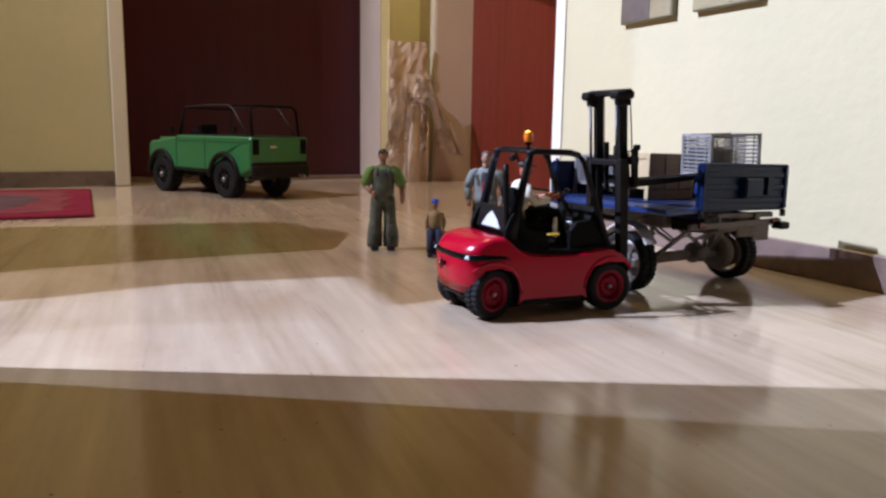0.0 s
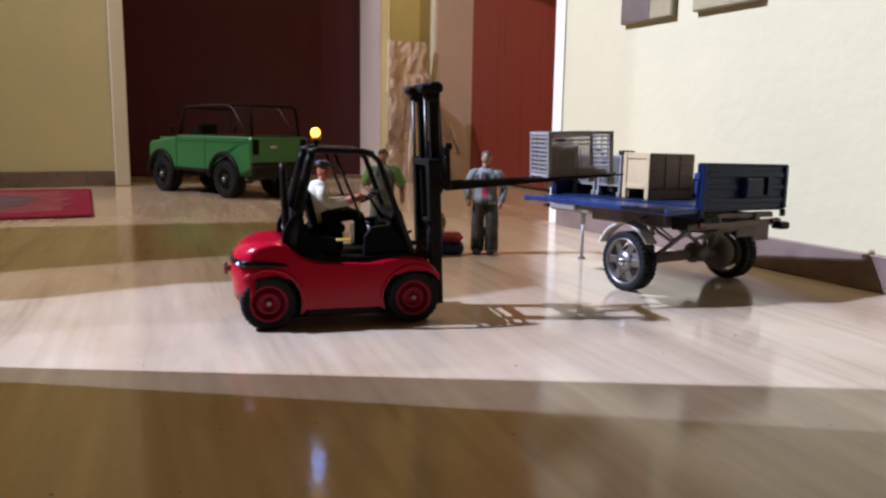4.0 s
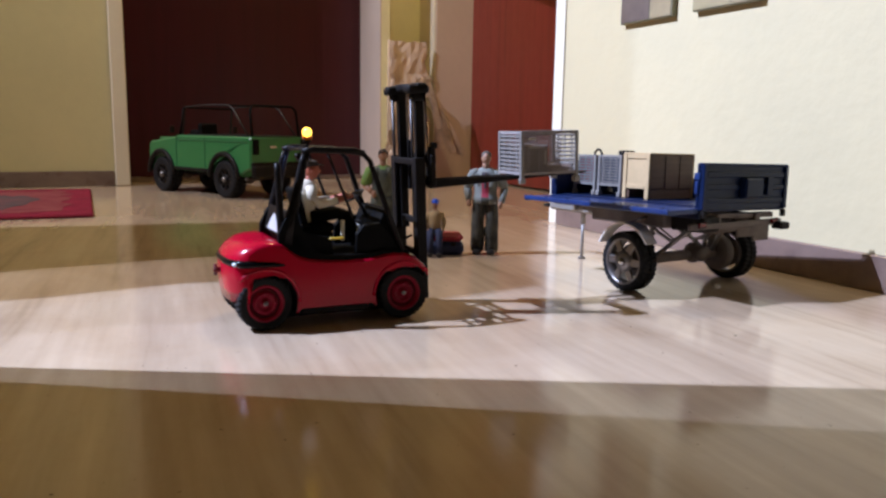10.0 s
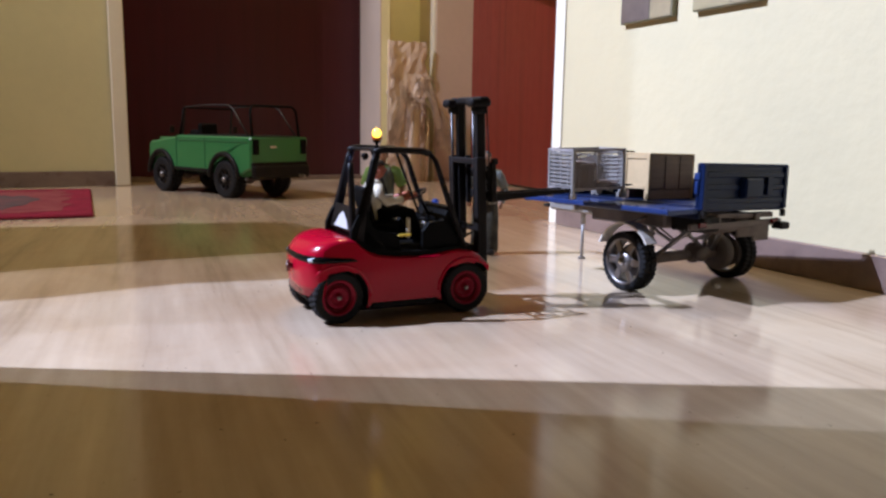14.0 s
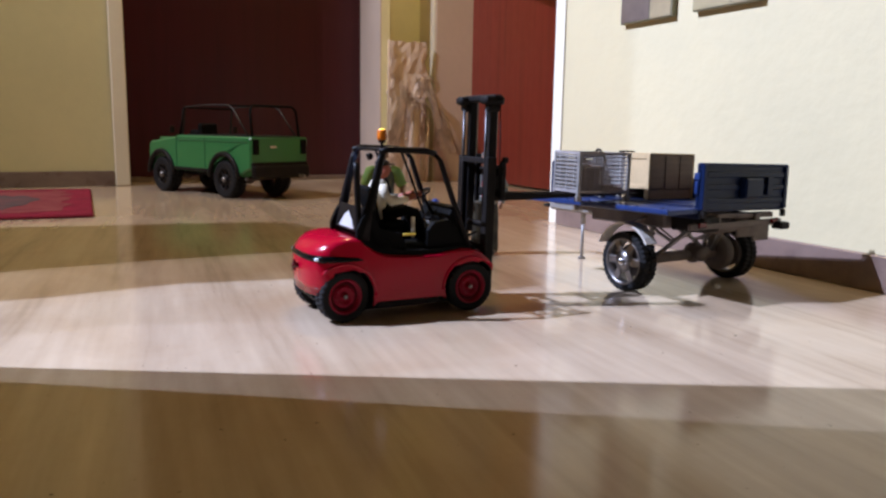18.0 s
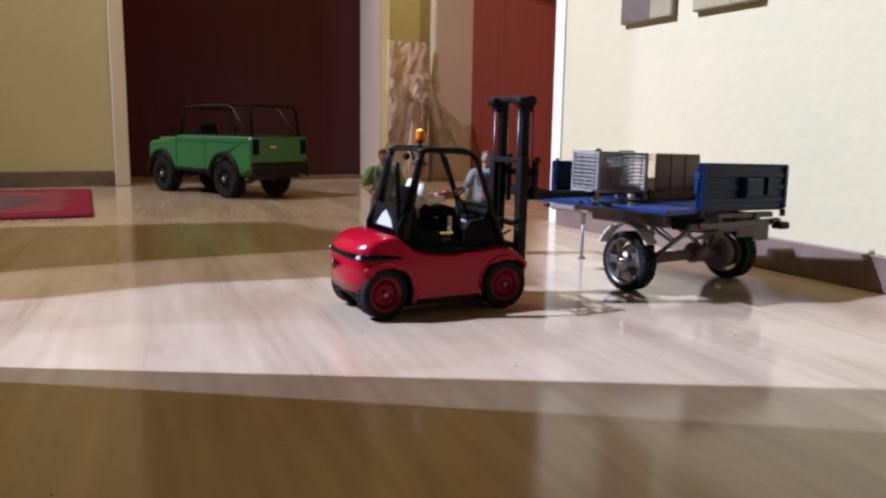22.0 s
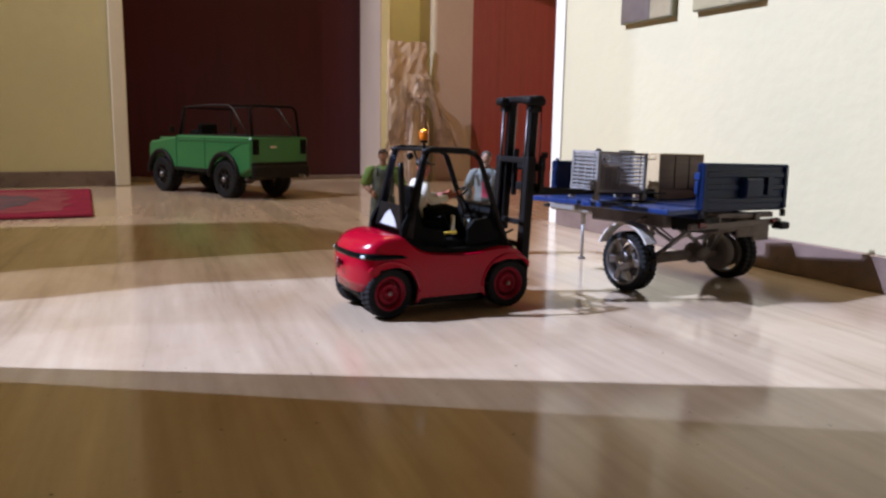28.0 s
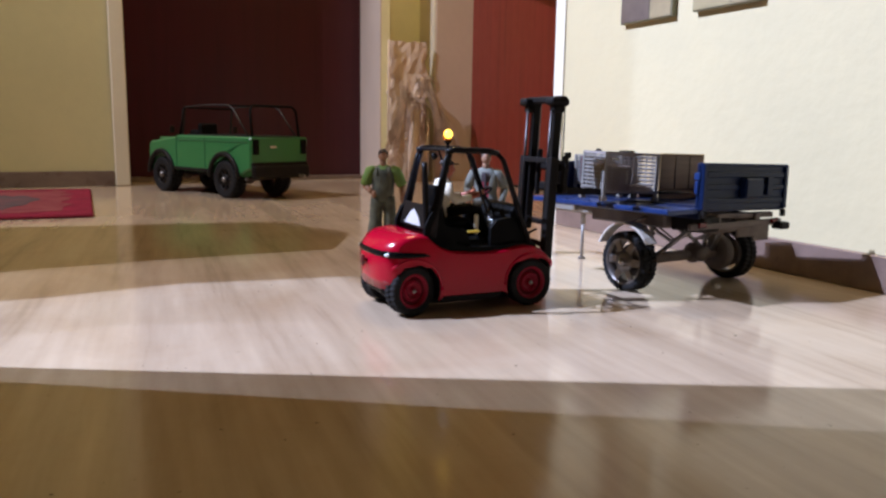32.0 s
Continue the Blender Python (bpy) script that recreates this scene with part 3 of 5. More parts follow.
    def front_pillar(bm, s):
        tube(bm, [(0.0270, s * 0.0345, 0.1565), (0.0345, s * 0.0348, 0.149), (0.048, s * 0.0355, 0.112), (0.066, s * 0.0365, 0.064)], [0.0030, 0.0034, 0.0038, 0.0044], 8, flat=0.75)

    for s in (-1, 1):
        part("rear_pillar", build(pillar, s), M_BLACK, t)
        part("pillar_base", build(lambda bm: slab(bm, [(-0.053, 0.0745), (-0.0525, 0.086), (-0.047, 0.098), (-0.0405, 0.106), (-0.0350, 0.104), (-0.0330, 0.090), (-0.0260, 0.076), (-0.0160, 0.066), (-0.036, 0.066)], s * 0.0375 - 0.0030, s * 0.0375 + 0.0030, 0.0012)), M_CAGE, t, "black pillar foot")
        part("front_pillar", build(front_pillar, s), M_BLACK, t)
        part("roof_rail", build(lambda bm: tube(bm, [(-0.029, s * 0.0355, 0.1570), (-0.020, s * 0.0355, 0.1595), (0.019, s * 0.0345, 0.1582), (0.0290, s * 0.0345, 0.1555)], 0.0031, 8)), M_BLACK, t)
        part("inner_strut", build(lambda bm: tube(bm, [(-0.006, s * 0.0335, 0.158), (0.010, s * 0.034, 0.118), (0.018, s * 0.0345, 0.098)], 0.0013, 6)), M_MATTE, t)
    for x in (-0.024, -0.013, -0.002, 0.009, 0.020):
        part("roof_bar", build(rbox, (x, 0, 0.1588), (0.0036, 0.069, 0.0028), 0.0008), M_BLACK, t)
    part("exhaust_post", build(lambda bm: tube(bm, [(-0.0480, -0.0345, 0.075), (-0.0488, -0.0345, 0.088), (-0.0508, -0.0345, 0.138), (-0.0512, -0.0345, 0.1475)], [0.0038, 0.0034, 0.0030, 0.0028], 8)), M_BLACK, t, "black exhaust post")
    panel = part("rear_panel", build(rbox, (0, 0, 0), (0.0016, 0.066, 0.024), 0.0006, pose(-0.0455, 0, 0.0935, 0, 14)), M_BLACK, t, "black rear panel with white mark")

    def mark(bm):
        m = pose(-0.0467, 0, 0.0935, 0, 14) @ pose(0, 0, 0, 0, 0, 180)
        v = slab(bm, [(-0.020, -0.0095), (0.020, -0.0095), (0.012, -0.0020), (-0.004, 0.0060), (-0.012, 0.0015)], -0.0003, 0.0003)
        move(v, pose(0, 0, 0, 0, 0, 90))
        move(v, m)
    part("panel_mark", build(mark), M_LOGO, panel, "white peaked mark")

    beacon = part("beacon_stem", build(lambda bm: (tube(bm, [(-0.020, -0.020, 0.159), (-0.020, -0.020, 0.1665)], 0.0016, 8), tube(bm, [(-0.020, -0.020, 0.1655), (-0.020, -0.020, 0.168)], 0.0036, 12))), M_MATTE, t)

    def lens(bm):
        v = spin(bm, [(0.0044, 0), (0.0047, 0.002), (0.0046, 0.0078), (0.0040, 0.0094), (0.0006, 0.0100)], 16, "Z")
        move(v, pose(-0.020, -0.020, 0.168))
    part("beacon_lens", build(lens), M_AMBER, beacon, "amber rotating beacon lens")
    BEACON.append(part("beacon_bulb", build(ball, (0.0026, 0, 0), 0.0042, 0, (1, 1, 1.1), 12), M_AMBERHOT, beacon, "lit amber bulb on a turning reflector", pose(-0.020, -0.020, 0.1742)))
    lampm = LAMP_AT
    part("reversing_lamp", build(lambda bm: move(spin(bm, [(0.0024, 0.003), (0.0036, 0.001), (0.0036, -0.002), (0.003, -0.0024)], 12, "Z"), lampm @ pose(0, 0, 0, 0, 70))), M_BLACK, t)
    # always glowing bulb; an added swivel hides it when the reversing lamp is off
    BEACON.append(part("reversing_lamp_bulb", build(ball, (0.0030, 0, 0), 0.0021, 0, (0.8, 1, 1), 10), M_LED, t, "blue-white reversing lamp bulb, turned into its housing when off", LAMP_AT))

    # wheels
    def wheel(x, y, out):
        w = part("wheel", build(tyre_mesh, R_WHEEL, 0.0178, 0.0168, 40, 30), M_TYRE, t, "black rubber tyre", pose(x, y, R_WHEEL))
        part("rim", build(fork_rim, 0.0171, 0.0165, out), M_RIM, w, "red dished rim")
        # ring laid over the groove to draw its shade
        part("rim_groove_shade", build(lambda bm: spin(bm, [(0.0140, out * 0.0020), (0.0138, out * 0.0036), (0.0106, out * 0.0036), (0.0104, out * 0.0020)], 32, ring=True)), M_GROOVE_SHADE, w, "dark ring for the shade in the rim's groove")
        part("hub_cap", build(lambda bm: move(spin(bm, [(0.0022, 0), (0.0018, 0.0012), (0.0004, 0.0016)], 12, "Z"), pose(0, out * 0.0078, 0, -90 * out))), M_DULL, w, "small metal hub cap")
        return w
    wheels = [wheel(AXLE, -0.0360, -1), wheel(AXLE, 0.0360, 1), wheel(-AXLE, -0.0350, -1), wheel(-AXLE, 0.0350, 1)]

    # mast
    def outer(bm):
        for s in (-1, 1):
            rbox(bm, (0.0845, s * 0.0265, 0.083), (0.0100, 0.0070, 0.138), 0.0008)
            rbox(bm, (0.0795, s * 0.0265, 0.083), (0.0026, 0.0100, 0.138), 0.0006)
        for z in (0.024, 0.060, 0.148):
            rbox(bm, (0.0800, 0, z), (0.0040, 0.054, 0.006), 0.0008)
        rbox(bm, (0.074, 0, 0.040), (0.010, 0.030, 0.014), 0.002)
    outer_ob = part("outer_mast", build(outer), M_MATTE, t, "black outer mast channels", MAST)
    for s in (-1, 1):
        part("tilt_cylinder", build(lambda bm: (tube(bm, [(0.052, s * 0.030, 0.068), (0.070, s * 0.029, 0.074)], 0.0026, 8), tube(bm, [(0.070, s * 0.029, 0.074), (0.080, s * 0.027, 0.077)], 0.0013, 8))), M_MATTE, t)

    def inner(bm):
        for s in (-1, 1):
            rbox(bm, (0.0875, s * 0.0215, 0.150), (0.0085, 0.0060, 0.142), 0.0006)
        rbox(bm, (0.0870, 0, 0.2185), (0.0110, 0.066, 0.0070), 0.0016)
        for s in (-1, 1):
            rbox(bm, (0.0838, s * 0.0262, 0.2162), (0.0225, 0.0150, 0.0090), 0.0036, None, 0, 3)
            rbox(bm, (0.0850, s * 0.0255, 0.2095), (0.0150, 0.0115, 0.0090), 0.0032, None, 0, 3)
        rbox(bm, (0.0850, 0, 0.090), (0.0040, 0.036, 0.006), 0.0008)
    inner_ob = part("inner_mast", build(inner), M_MATTE, t, "black inner mast", MAST)
    for s in (-1, 1):
        part("lift_ram", build(lambda bm: tube(bm, [(0.0792, s * 0.0235, 0.100), (0.0792, s * 0.0235, 0.213)], 0.0015, 10)), M_RAM, inner_ob, "bright steel lift ram")

        def chain(bm):
            for k in range(26):
                rbox(bm, (0.0935, s * 0.0205, 0.131 + k * 0.0033), (0.0010 if k % 2 else 0.0016, 0.0016 if k % 2 else 0.0010, 0.0034))
        part("lift_chain", build(chain), M_DULL, inner_ob, "bright lift chain")
        part("hose", build(lambda bm: tube(bm, [(0.0900, s * 0.0315, 0.212), (0.0915, s * 0.0318, 0.17), (0.0930, s * 0.0300, 0.128)], 0.0007, 5)), M_MATTE, inner_ob)

    car = part("carriage", boxes(((0.0965, 0, 0.1285), (0.0060, 0.068, 0.0085), 0.001)), M_MATTE, t, "black fork carriage", MAST)
    part("carriage_bar", boxes(((0.0965, 0, 0.1500), (0.0060, 0.068, 0.0085), 0.001)), M_MATTE, car)
    for s in (-1, 1):
        part("roller_plate", boxes(((0.0930, s * 0.0145, 0.143), (0.0060, 0.0030, 0.050), 0.0008)), M_MATTE, car)
        part("carriage_upright", boxes(((0.0965, s * 0.0300, 0.142), (0.0060, 0.0060, 0.040), 0.0008)), M_MATTE, car)
        part("chain_anchor", boxes(((0.0985, s * 0.006, 0.157), (0.0030, 0.0050, 0.014), 0.0008)), M_MATTE, car)

    def fork(bm, y):
        slab(bm, [(0.0995, 0.157), (0.1030, 0.157), (0.1035, 0.1310), (0.1055, 0.1275), (0.2900, 0.1275), (0.2900, 0.1262), (0.1700, 0.1222), (0.1020, 0.1198), (0.0995, 0.122)], y - 0.0034, y + 0.0034, 0.0005)
    for y in (-0.0085, 0.0085):
        part("fork", build(fork, y), M_BLACK, car, "long black fork")
    for s in (-1, 1):
        part("carriage_light", build(rbox, (0.0985, s * 0.0310, 0.163), (0.006, 0.006, 0.006), 0.001), M_MATTE, car)
    return t, wheels, outer_ob, inner_ob, car


forklift, FORK_WHEELS, OUTER_MAST, INNER_MAST, CARRIAGE = build_forklift()


def limbs(bm, rows):
    for pts, radii, slot in rows:
        tube(bm, pts, radii, 9, slot)


def driver():
    bm = bmesh.new()
    limbs(bm, [([(-0.016, 0, 0.091), (-0.0175, 0, 0.104), (-0.0165, 0, 0.120), (-0.0145, 0, 0.127), (-0.0135, 0, 0.130)], [0.0098, 0.0092, 0.0105, 0.0085, 0.0035], 0),
               ([(-0.0130, 0, 0.128), (-0.0125, 0, 0.134)], [0.0034, 0.0034], 1)])
    ball(bm, (-0.0105, 0, 0.1390), 0.0070, 1, (1, 0.85, 1.22))
    ball(bm, (-0.0003 - 0.0030, 0, 0.1385), 0.0015, 1, (1, 0.8, 1.3), 6)
    for s in (-1, 1):
        ball(bm, (-0.0115, s * 0.0060, 0.1385), 0.0016, 1, (1, 0.6, 1.3), 6)
    ball(bm, (-0.0118, 0, 0.1452), 0.0070, 2, (1.08, 0.95, 0.55))
    rbox(bm, (-0.0040, 0, 0.1440), (0.008, 0.010, 0.0012), 0.0004, None, 2)
    for s in (-1, 1):
        limbs(bm, [([(-0.0155, s * 0.0110, 0.1245), (-0.0150, s * 0.0150, 0.116), (-0.0080, s * 0.0160, 0.1085), (0.0100, s * 0.0110, 0.1105)], [0.0046, 0.0044, 0.0041, 0.0034], 0),
                   ([(0.0100, s * 0.0110, 0.1105), (0.0225, s * 0.0085, 0.1140), (0.0260, s * 0.0080, 0.1155)], [0.0028, 0.0024, 0.0028], 1),
                   ([(-0.0140, s * 0.0055, 0.0955), (0.0100, s * 0.0085, 0.0990), (0.0200, s * 0.0085, 0.0970), (0.0290, s * 0.0080, 0.0760), (0.0310, s * 0.0080, 0.0690)], [0.0066, 0.0060, 0.0054, 0.0042, 0.0036], 3)])
        rbox(bm, (0.0350, s * 0.0080, 0.0670), (0.0130, 0.0060, 0.0046), 0.0015, None, 4)
    return solo("driver_doll", bm, [M_SHIRT, M_FACE, M_HAIR, M_CAGE, M_SHOE], "seated toy driver in white shirt and dark trousers", "doll")


DRIVER = driver()

# ---- wire crate on the forks ----
CAGE = (0.0720, 0.0485, 0.0545)


def rails(bm, x0, x1, y0, y1, z, t):
    rbox(bm, ((x0 + x1) / 2, y0, z), (x1 - x0 + t, t, t))
    rbox(bm, ((x0 + x1) / 2, y1, z), (x1 - x0 + t, t, t))
    rbox(bm, (x0, (y0 + y1) / 2, z), (t, y1 - y0 + t, t))
    rbox(bm, (x1, (y0 + y1) / 2, z), (t, y1 - y0 + t, t))


def row_of(parent, name, size, places, material):
    """Alike bars on one mesh, each an object of its own."""
    me = mesh_of(name, boxes(((0, 0, 0), size)), material)
    for p in places:
        ob = new(name, me)
        ob.parent = parent
        ob.matrix_basis = pose(*p)


def mesh_wall(t, name, a, b, z0, z1, rows, cols, w, material):
    """Flat bars across and thin wires up, between two upright corners."""
    (ax, ay), (bx, by) = a, b
    along_x = abs(bx - ax) > abs(by - ay)
    mid = ((ax + bx) / 2, (ay + by) / 2)
    size = (abs(bx - ax) if along_x else w * 0.7, w * 0.7 if along_x else abs(by - ay), w)
    at = [z0 + (z1 - z0) * (i + 0.5) / rows for i in range(rows)]
    wall = part(name, boxes(((*mid, at[0]), size)), material, t)
    row_of(wall, "bar", size, [(*mid, z) for z in at[1:]], material)
    row_of(wall, "wire", (w * 0.6, w * 0.6, z1 - z0), [(ax + (bx - ax) * (i + 0.5) / cols, ay + (by - ay) * (i + 0.5) / cols, (z0 + z1) / 2) for i in range(cols)], material)


def wire_crate(name, size, label, m, rows=9, cols=5, plates=True, kind_group=""):
    L, W, H = size
    t = thing(name, label, "crate", m, kind_group)
    foot = 0.0120 if not plates else 0.0085
    part("base_plate", build(rbox, (L / 2, 0, foot + 0.0012), (L - 0.003, W - 0.003, 0.0016), 0.0004), M_GREYDK, t)
    for x in (0.002, L - 0.002):
        for y in (-W / 2 + 0.002, W / 2 - 0.002):
            post = part("corner_post", build(rbox, (x, y, H / 2 + 0.002), (0.0040, 0.0040, H - 0.004), 0.0006), M_GREY, t)
            part("foot", build(rbox, (x, y, 0.0030), (0.0075, 0.0060, 0.0060), 0.0008), M_GREY, post)
    part("bottom_rail", build(rails, 0.002, L - 0.002, -W / 2 + 0.002, W / 2 - 0.002, foot + 0.0024, 0.0030), M_GREYDK if plates else M_GREY, t)
    part("top_rail", build(rails, 0.002, L - 0.002, -W / 2 + 0.002, W / 2 - 0.002, H - 0.0015, 0.0028), M_GREYDK if plates else M_GREY, t)
    z0, z1 = foot + 0.004, H - 0.003
    for a, b, nm, r, c in (((0.004, -W / 2 + 0.0015), (L - 0.004, -W / 2 + 0.0015), "mesh_side", rows, cols), ((0.004, W / 2 - 0.0015), (L - 0.004, W / 2 - 0.0015), "mesh_side", rows, cols),
                           ((0.0015, -W / 2 + 0.004), (0.0015, W / 2 - 0.004), "mesh_end", rows, max(3, cols // 2)), ((L - 0.0015, -W / 2 + 0.004), (L - 0.0015, W / 2 - 0.004), "mesh_end", rows, max(3, cols // 2))):
        mesh_wall(t, nm, a, b, z0, z1, r, c, 0.0017 if not plates else 0.0010 if nm == "mesh_side" else 0.0023, M_GREYDK if plates and nm == "mesh_side" else M_GREY if plates else M_SLAT)
    if plates:
        for s in (-1, 1):
            y, x0, x1 = s * (W / 2 - 0.0036), 0.004, L * 0.66
            flap = part("front_flap", boxes(((((x0 + x1) / 2, y, z1)), (x1 - x0, 0.0008, 0.0010))), M_GREYDK, t, "dark fine-meshed flap")
            row_of(flap, "wire", (0.0007, 0.0006, z1 - z0), [(x0 + (x1 - x0) * k / 13, y, (z0 + z1) / 2) for k in range(14)], M_GREYDK)
            row_of(flap, "wire", (x1 - x0, 0.0006, 0.0007), [((x0 + x1) / 2, y, z0 + (z1 - z0) * k / 9) for k in range(9)], M_GREYDK)
            part("latch", build(rbox, (L * 0.18, s * (W / 2 - 0.0005), z1 - 0.005), (0.010, 0.0014, 0.0026), 0.0004), M_STEEL, flap, "bright latch")
    return t


CRATE = wire_crate("wire_crate", CAGE, "grey wire mesh crate carried on the forks", pose(0, 0, 0))
crate_load = part("parcel", boxes(((0.0205, 0.0, 0.0253), (0.0320, 0.0400, 0.0300), 0.002), ((0.053, 0.0, 0.0140), (0.0300, 0.0360, 0.0075), 0.0015)), M_PARCEL, CRATE, "dark brown parcel inside the crate")
part("print_bar", boxes(((0.022, -0.0200, 0.0375), (0.018, 0.0010, 0.0014)), ((0.032, -0.0200, 0.0270), (0.0030, 0.0010, 0.0150))), M_FENDER, crate_load, "pale printed bars")

# ---- trailer ----
TR = pose(0.2856, 0.9074, 0, 0, 0, 31.2)
TILT = pose(0, 0, 0, -1.08, 1.32, 0)
BW, BN, BF, BZ0, BZ1, FLAP = 0.0702, 0.081, 0.1605, 0.0948, 0.1449, 0.0443
RT = 0.034


def ribbed_wall(bm, x0, x1, y, z0, z1, t):
    """A pressed side board with long ribs and a rolled top edge."""
    rbox(bm, ((x0 + x1) / 2, y, (z0 + z1) / 2), (x1 - x0, t, z1 - z0), 0.0008)
    h = z1 - z0
    for k in (0.20, 0.50, 0.78):
        rbox(bm, ((x0 + x1) / 2, y - t * 0.6, z0 + h * k), (x1 - x0 - 0.012, t * 0.9, h * 0.13), 0.0009)
    rbox(bm, ((x0 + x1) / 2, y, z1), (x1 - x0, t * 1.9, 0.003), 0.0008)
    for x in (x0 + 0.003, x1 - 0.003):
        rbox(bm, (x, y - t * 0.5, (z0 + z1) / 2), (0.006, t * 1.6, h), 0.0008)


def alloy(bm, r, w, out, spokes=8, broad=0.27):
    spin(bm, [(r, -w * 0.48), (r * 0.93, -w * 0.48), (r * 0.90, w * 0.48), (r, w * 0.48)], 36, ring=True)
    for k in range(spokes):
        v = rbox(bm, (r * 0.62, out * w * 0.34, 0), (r * 0.66, w * 0.12, r * broad), 0.0008)
        move(v, pose(0, 0, 0, 0, 360 * k / spokes, 0))
    spin(bm, [(r * 0.46, out * w * 0.28), (r * 0.46, out * w * 0.42), (r * 0.20, out * w * 0.50), (r * 0.02, out * w * 0.50)], 20)
    for k in range(8):
        a = 2 * math.pi * (k + 0.5) / 8
        ball(bm, (r * 0.22 * math.cos(a), out * w * 0.47, r * 0.22 * math.sin(a)), 0.0011, 0, seg=6)


def build_trailer():
    t = thing("trailer", "dark blue flatbed model trailer with one side board folded down", "trailer", TR)
    up = TILT

    def put(name, bm, material, label="", parent=None):
        move(bm.verts, up)
        return part(name, bm, material, parent or t, label)
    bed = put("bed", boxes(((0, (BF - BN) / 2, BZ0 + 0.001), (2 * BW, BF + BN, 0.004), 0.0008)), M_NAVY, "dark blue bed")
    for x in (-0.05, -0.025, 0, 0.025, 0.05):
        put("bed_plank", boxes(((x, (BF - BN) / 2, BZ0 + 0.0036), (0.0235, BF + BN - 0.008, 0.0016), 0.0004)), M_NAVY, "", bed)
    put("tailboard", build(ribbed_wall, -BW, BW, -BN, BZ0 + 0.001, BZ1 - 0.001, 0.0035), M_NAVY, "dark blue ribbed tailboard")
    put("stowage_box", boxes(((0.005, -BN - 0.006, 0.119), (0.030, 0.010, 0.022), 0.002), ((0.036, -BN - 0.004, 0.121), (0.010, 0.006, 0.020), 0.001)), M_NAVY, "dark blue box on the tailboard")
    for x in (-0.066, 0.066):
        put("hinge", boxes(((x, -BN - 0.003, BZ0 - 0.004), (0.006, 0.005, 0.008), 0.001)), M_MATTE)

    def head(bm):
        ribbed_wall(bm, -BW, BW, 0, BZ0, BZ1 - 0.0045, 0.0035)
        move(bm.verts, pose(0, BF, 0, 0, 0, 180))
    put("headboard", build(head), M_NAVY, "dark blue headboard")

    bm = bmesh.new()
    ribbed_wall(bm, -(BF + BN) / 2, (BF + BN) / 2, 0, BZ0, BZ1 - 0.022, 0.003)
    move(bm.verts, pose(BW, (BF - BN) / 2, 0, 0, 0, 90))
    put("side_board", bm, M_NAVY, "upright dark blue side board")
    bm = bmesh.new()
    ribbed_wall(bm, -(BF + BN) / 2, (BF + BN) / 2, 0, 0, FLAP, 0.003)
    move(bm.verts, pose(-BW - 0.001, (BF - BN) / 2, BZ0 + 0.001, 0, 0, -90) @ pose(0, 0, 0, 92))
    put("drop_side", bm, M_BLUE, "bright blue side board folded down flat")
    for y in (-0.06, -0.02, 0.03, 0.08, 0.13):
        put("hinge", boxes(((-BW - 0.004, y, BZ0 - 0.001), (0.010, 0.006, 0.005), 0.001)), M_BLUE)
    for y in (-0.07, -0.035, 0.0, 0.04, 0.08, 0.12, 0.15):
        put("edge_bolt", boxes(((-BW - FLAP + 0.001, y, BZ0 + 0.0005), (0.005, 0.005, 0.006), 0.0015)), M_NAVY)
    for y in (-BN + 0.004, BF - 0.004):
        put("corner_post", boxes(((-BW + 0.002, y, (BZ0 + BZ1) / 2), (0.004, 0.004, BZ1 - BZ0), 0.001)), M_NAVY, "dark blue corner post")
        put("post_latch", boxes(((-BW, y, BZ1 - 0.014), (0.004, 0.008, 0.008), 0.001), ((-BW - 0.001, y, BZ1 - 0.026), (0.003, 0.005, 0.014), 0.001)), M_BLUE if y < 0 else M_NAVY, "blue latch")
    put("end_strip", boxes(((-BW - 0.020, -BN + 0.003, BZ0 - 0.001), (0.042, 0.003, 0.004), 0.0008)), M_GREY, "grey edge strip")
    # chassis
    for x in (-0.032, 0.032):
        put("chassis_rail", boxes(((x, 0.035, 0.084), (0.007, 0.225, 0.013), 0.001)), M_CHASSIS)
    for y in (-0.070, 0.0, 0.07, 0.14):
        put("cross_member", boxes(((0, y, 0.088), (0.128, 0.008, 0.006), 0.001)), M_CHASSIS)
    put("tool_locker", boxes(((-0.050, 0.030, 0.080), (0.030, 0.120, 0.018), 0.002)), M_CHASSIS, "dusty dark tool locker")
    put("tool_locker", boxes(((-0.048, -0.058, 0.080), (0.034, 0.040, 0.018), 0.002)), M_MATTE, "black tool locker")
    put("side_rail", boxes(((-0.066, (BF - BN) / 2, BZ0 - 0.005), (0.006, BF + BN - 0.004, 0.008), 0.001)), M_NAVY)
    put("air_tank", build(lambda bm: tube(bm, [(-0.015, -0.045, 0.074), (0.040, -0.045, 0.074)], [0.0085, 0.0085], 14)), M_CHASSIS, "round grey air tank")
    for x in (-0.020, 0.020):
        put("leaf_spring", build(lambda bm: tube(bm, [(x, -0.05, 0.080), (x, -0.02, 0.060), (x, 0.0, 0.052), (x, 0.02, 0.060), (x, 0.05, 0.080)], 0.0022, 6)), M_DULL)
    put("brake_hose", build(lambda bm: tube(bm, [(0.0, 0.01, 0.05), (-0.01, 0.03, 0.066), (-0.004, 0.06, 0.070), (0.008, 0.09, 0.078)], 0.0011, 6)), M_MATTE)
    part("axle", build(lambda bm: tube(bm, [(-0.070, 0, RT), (0.070, 0, RT)], 0.0065, 12)), M_CHASSIS, t)
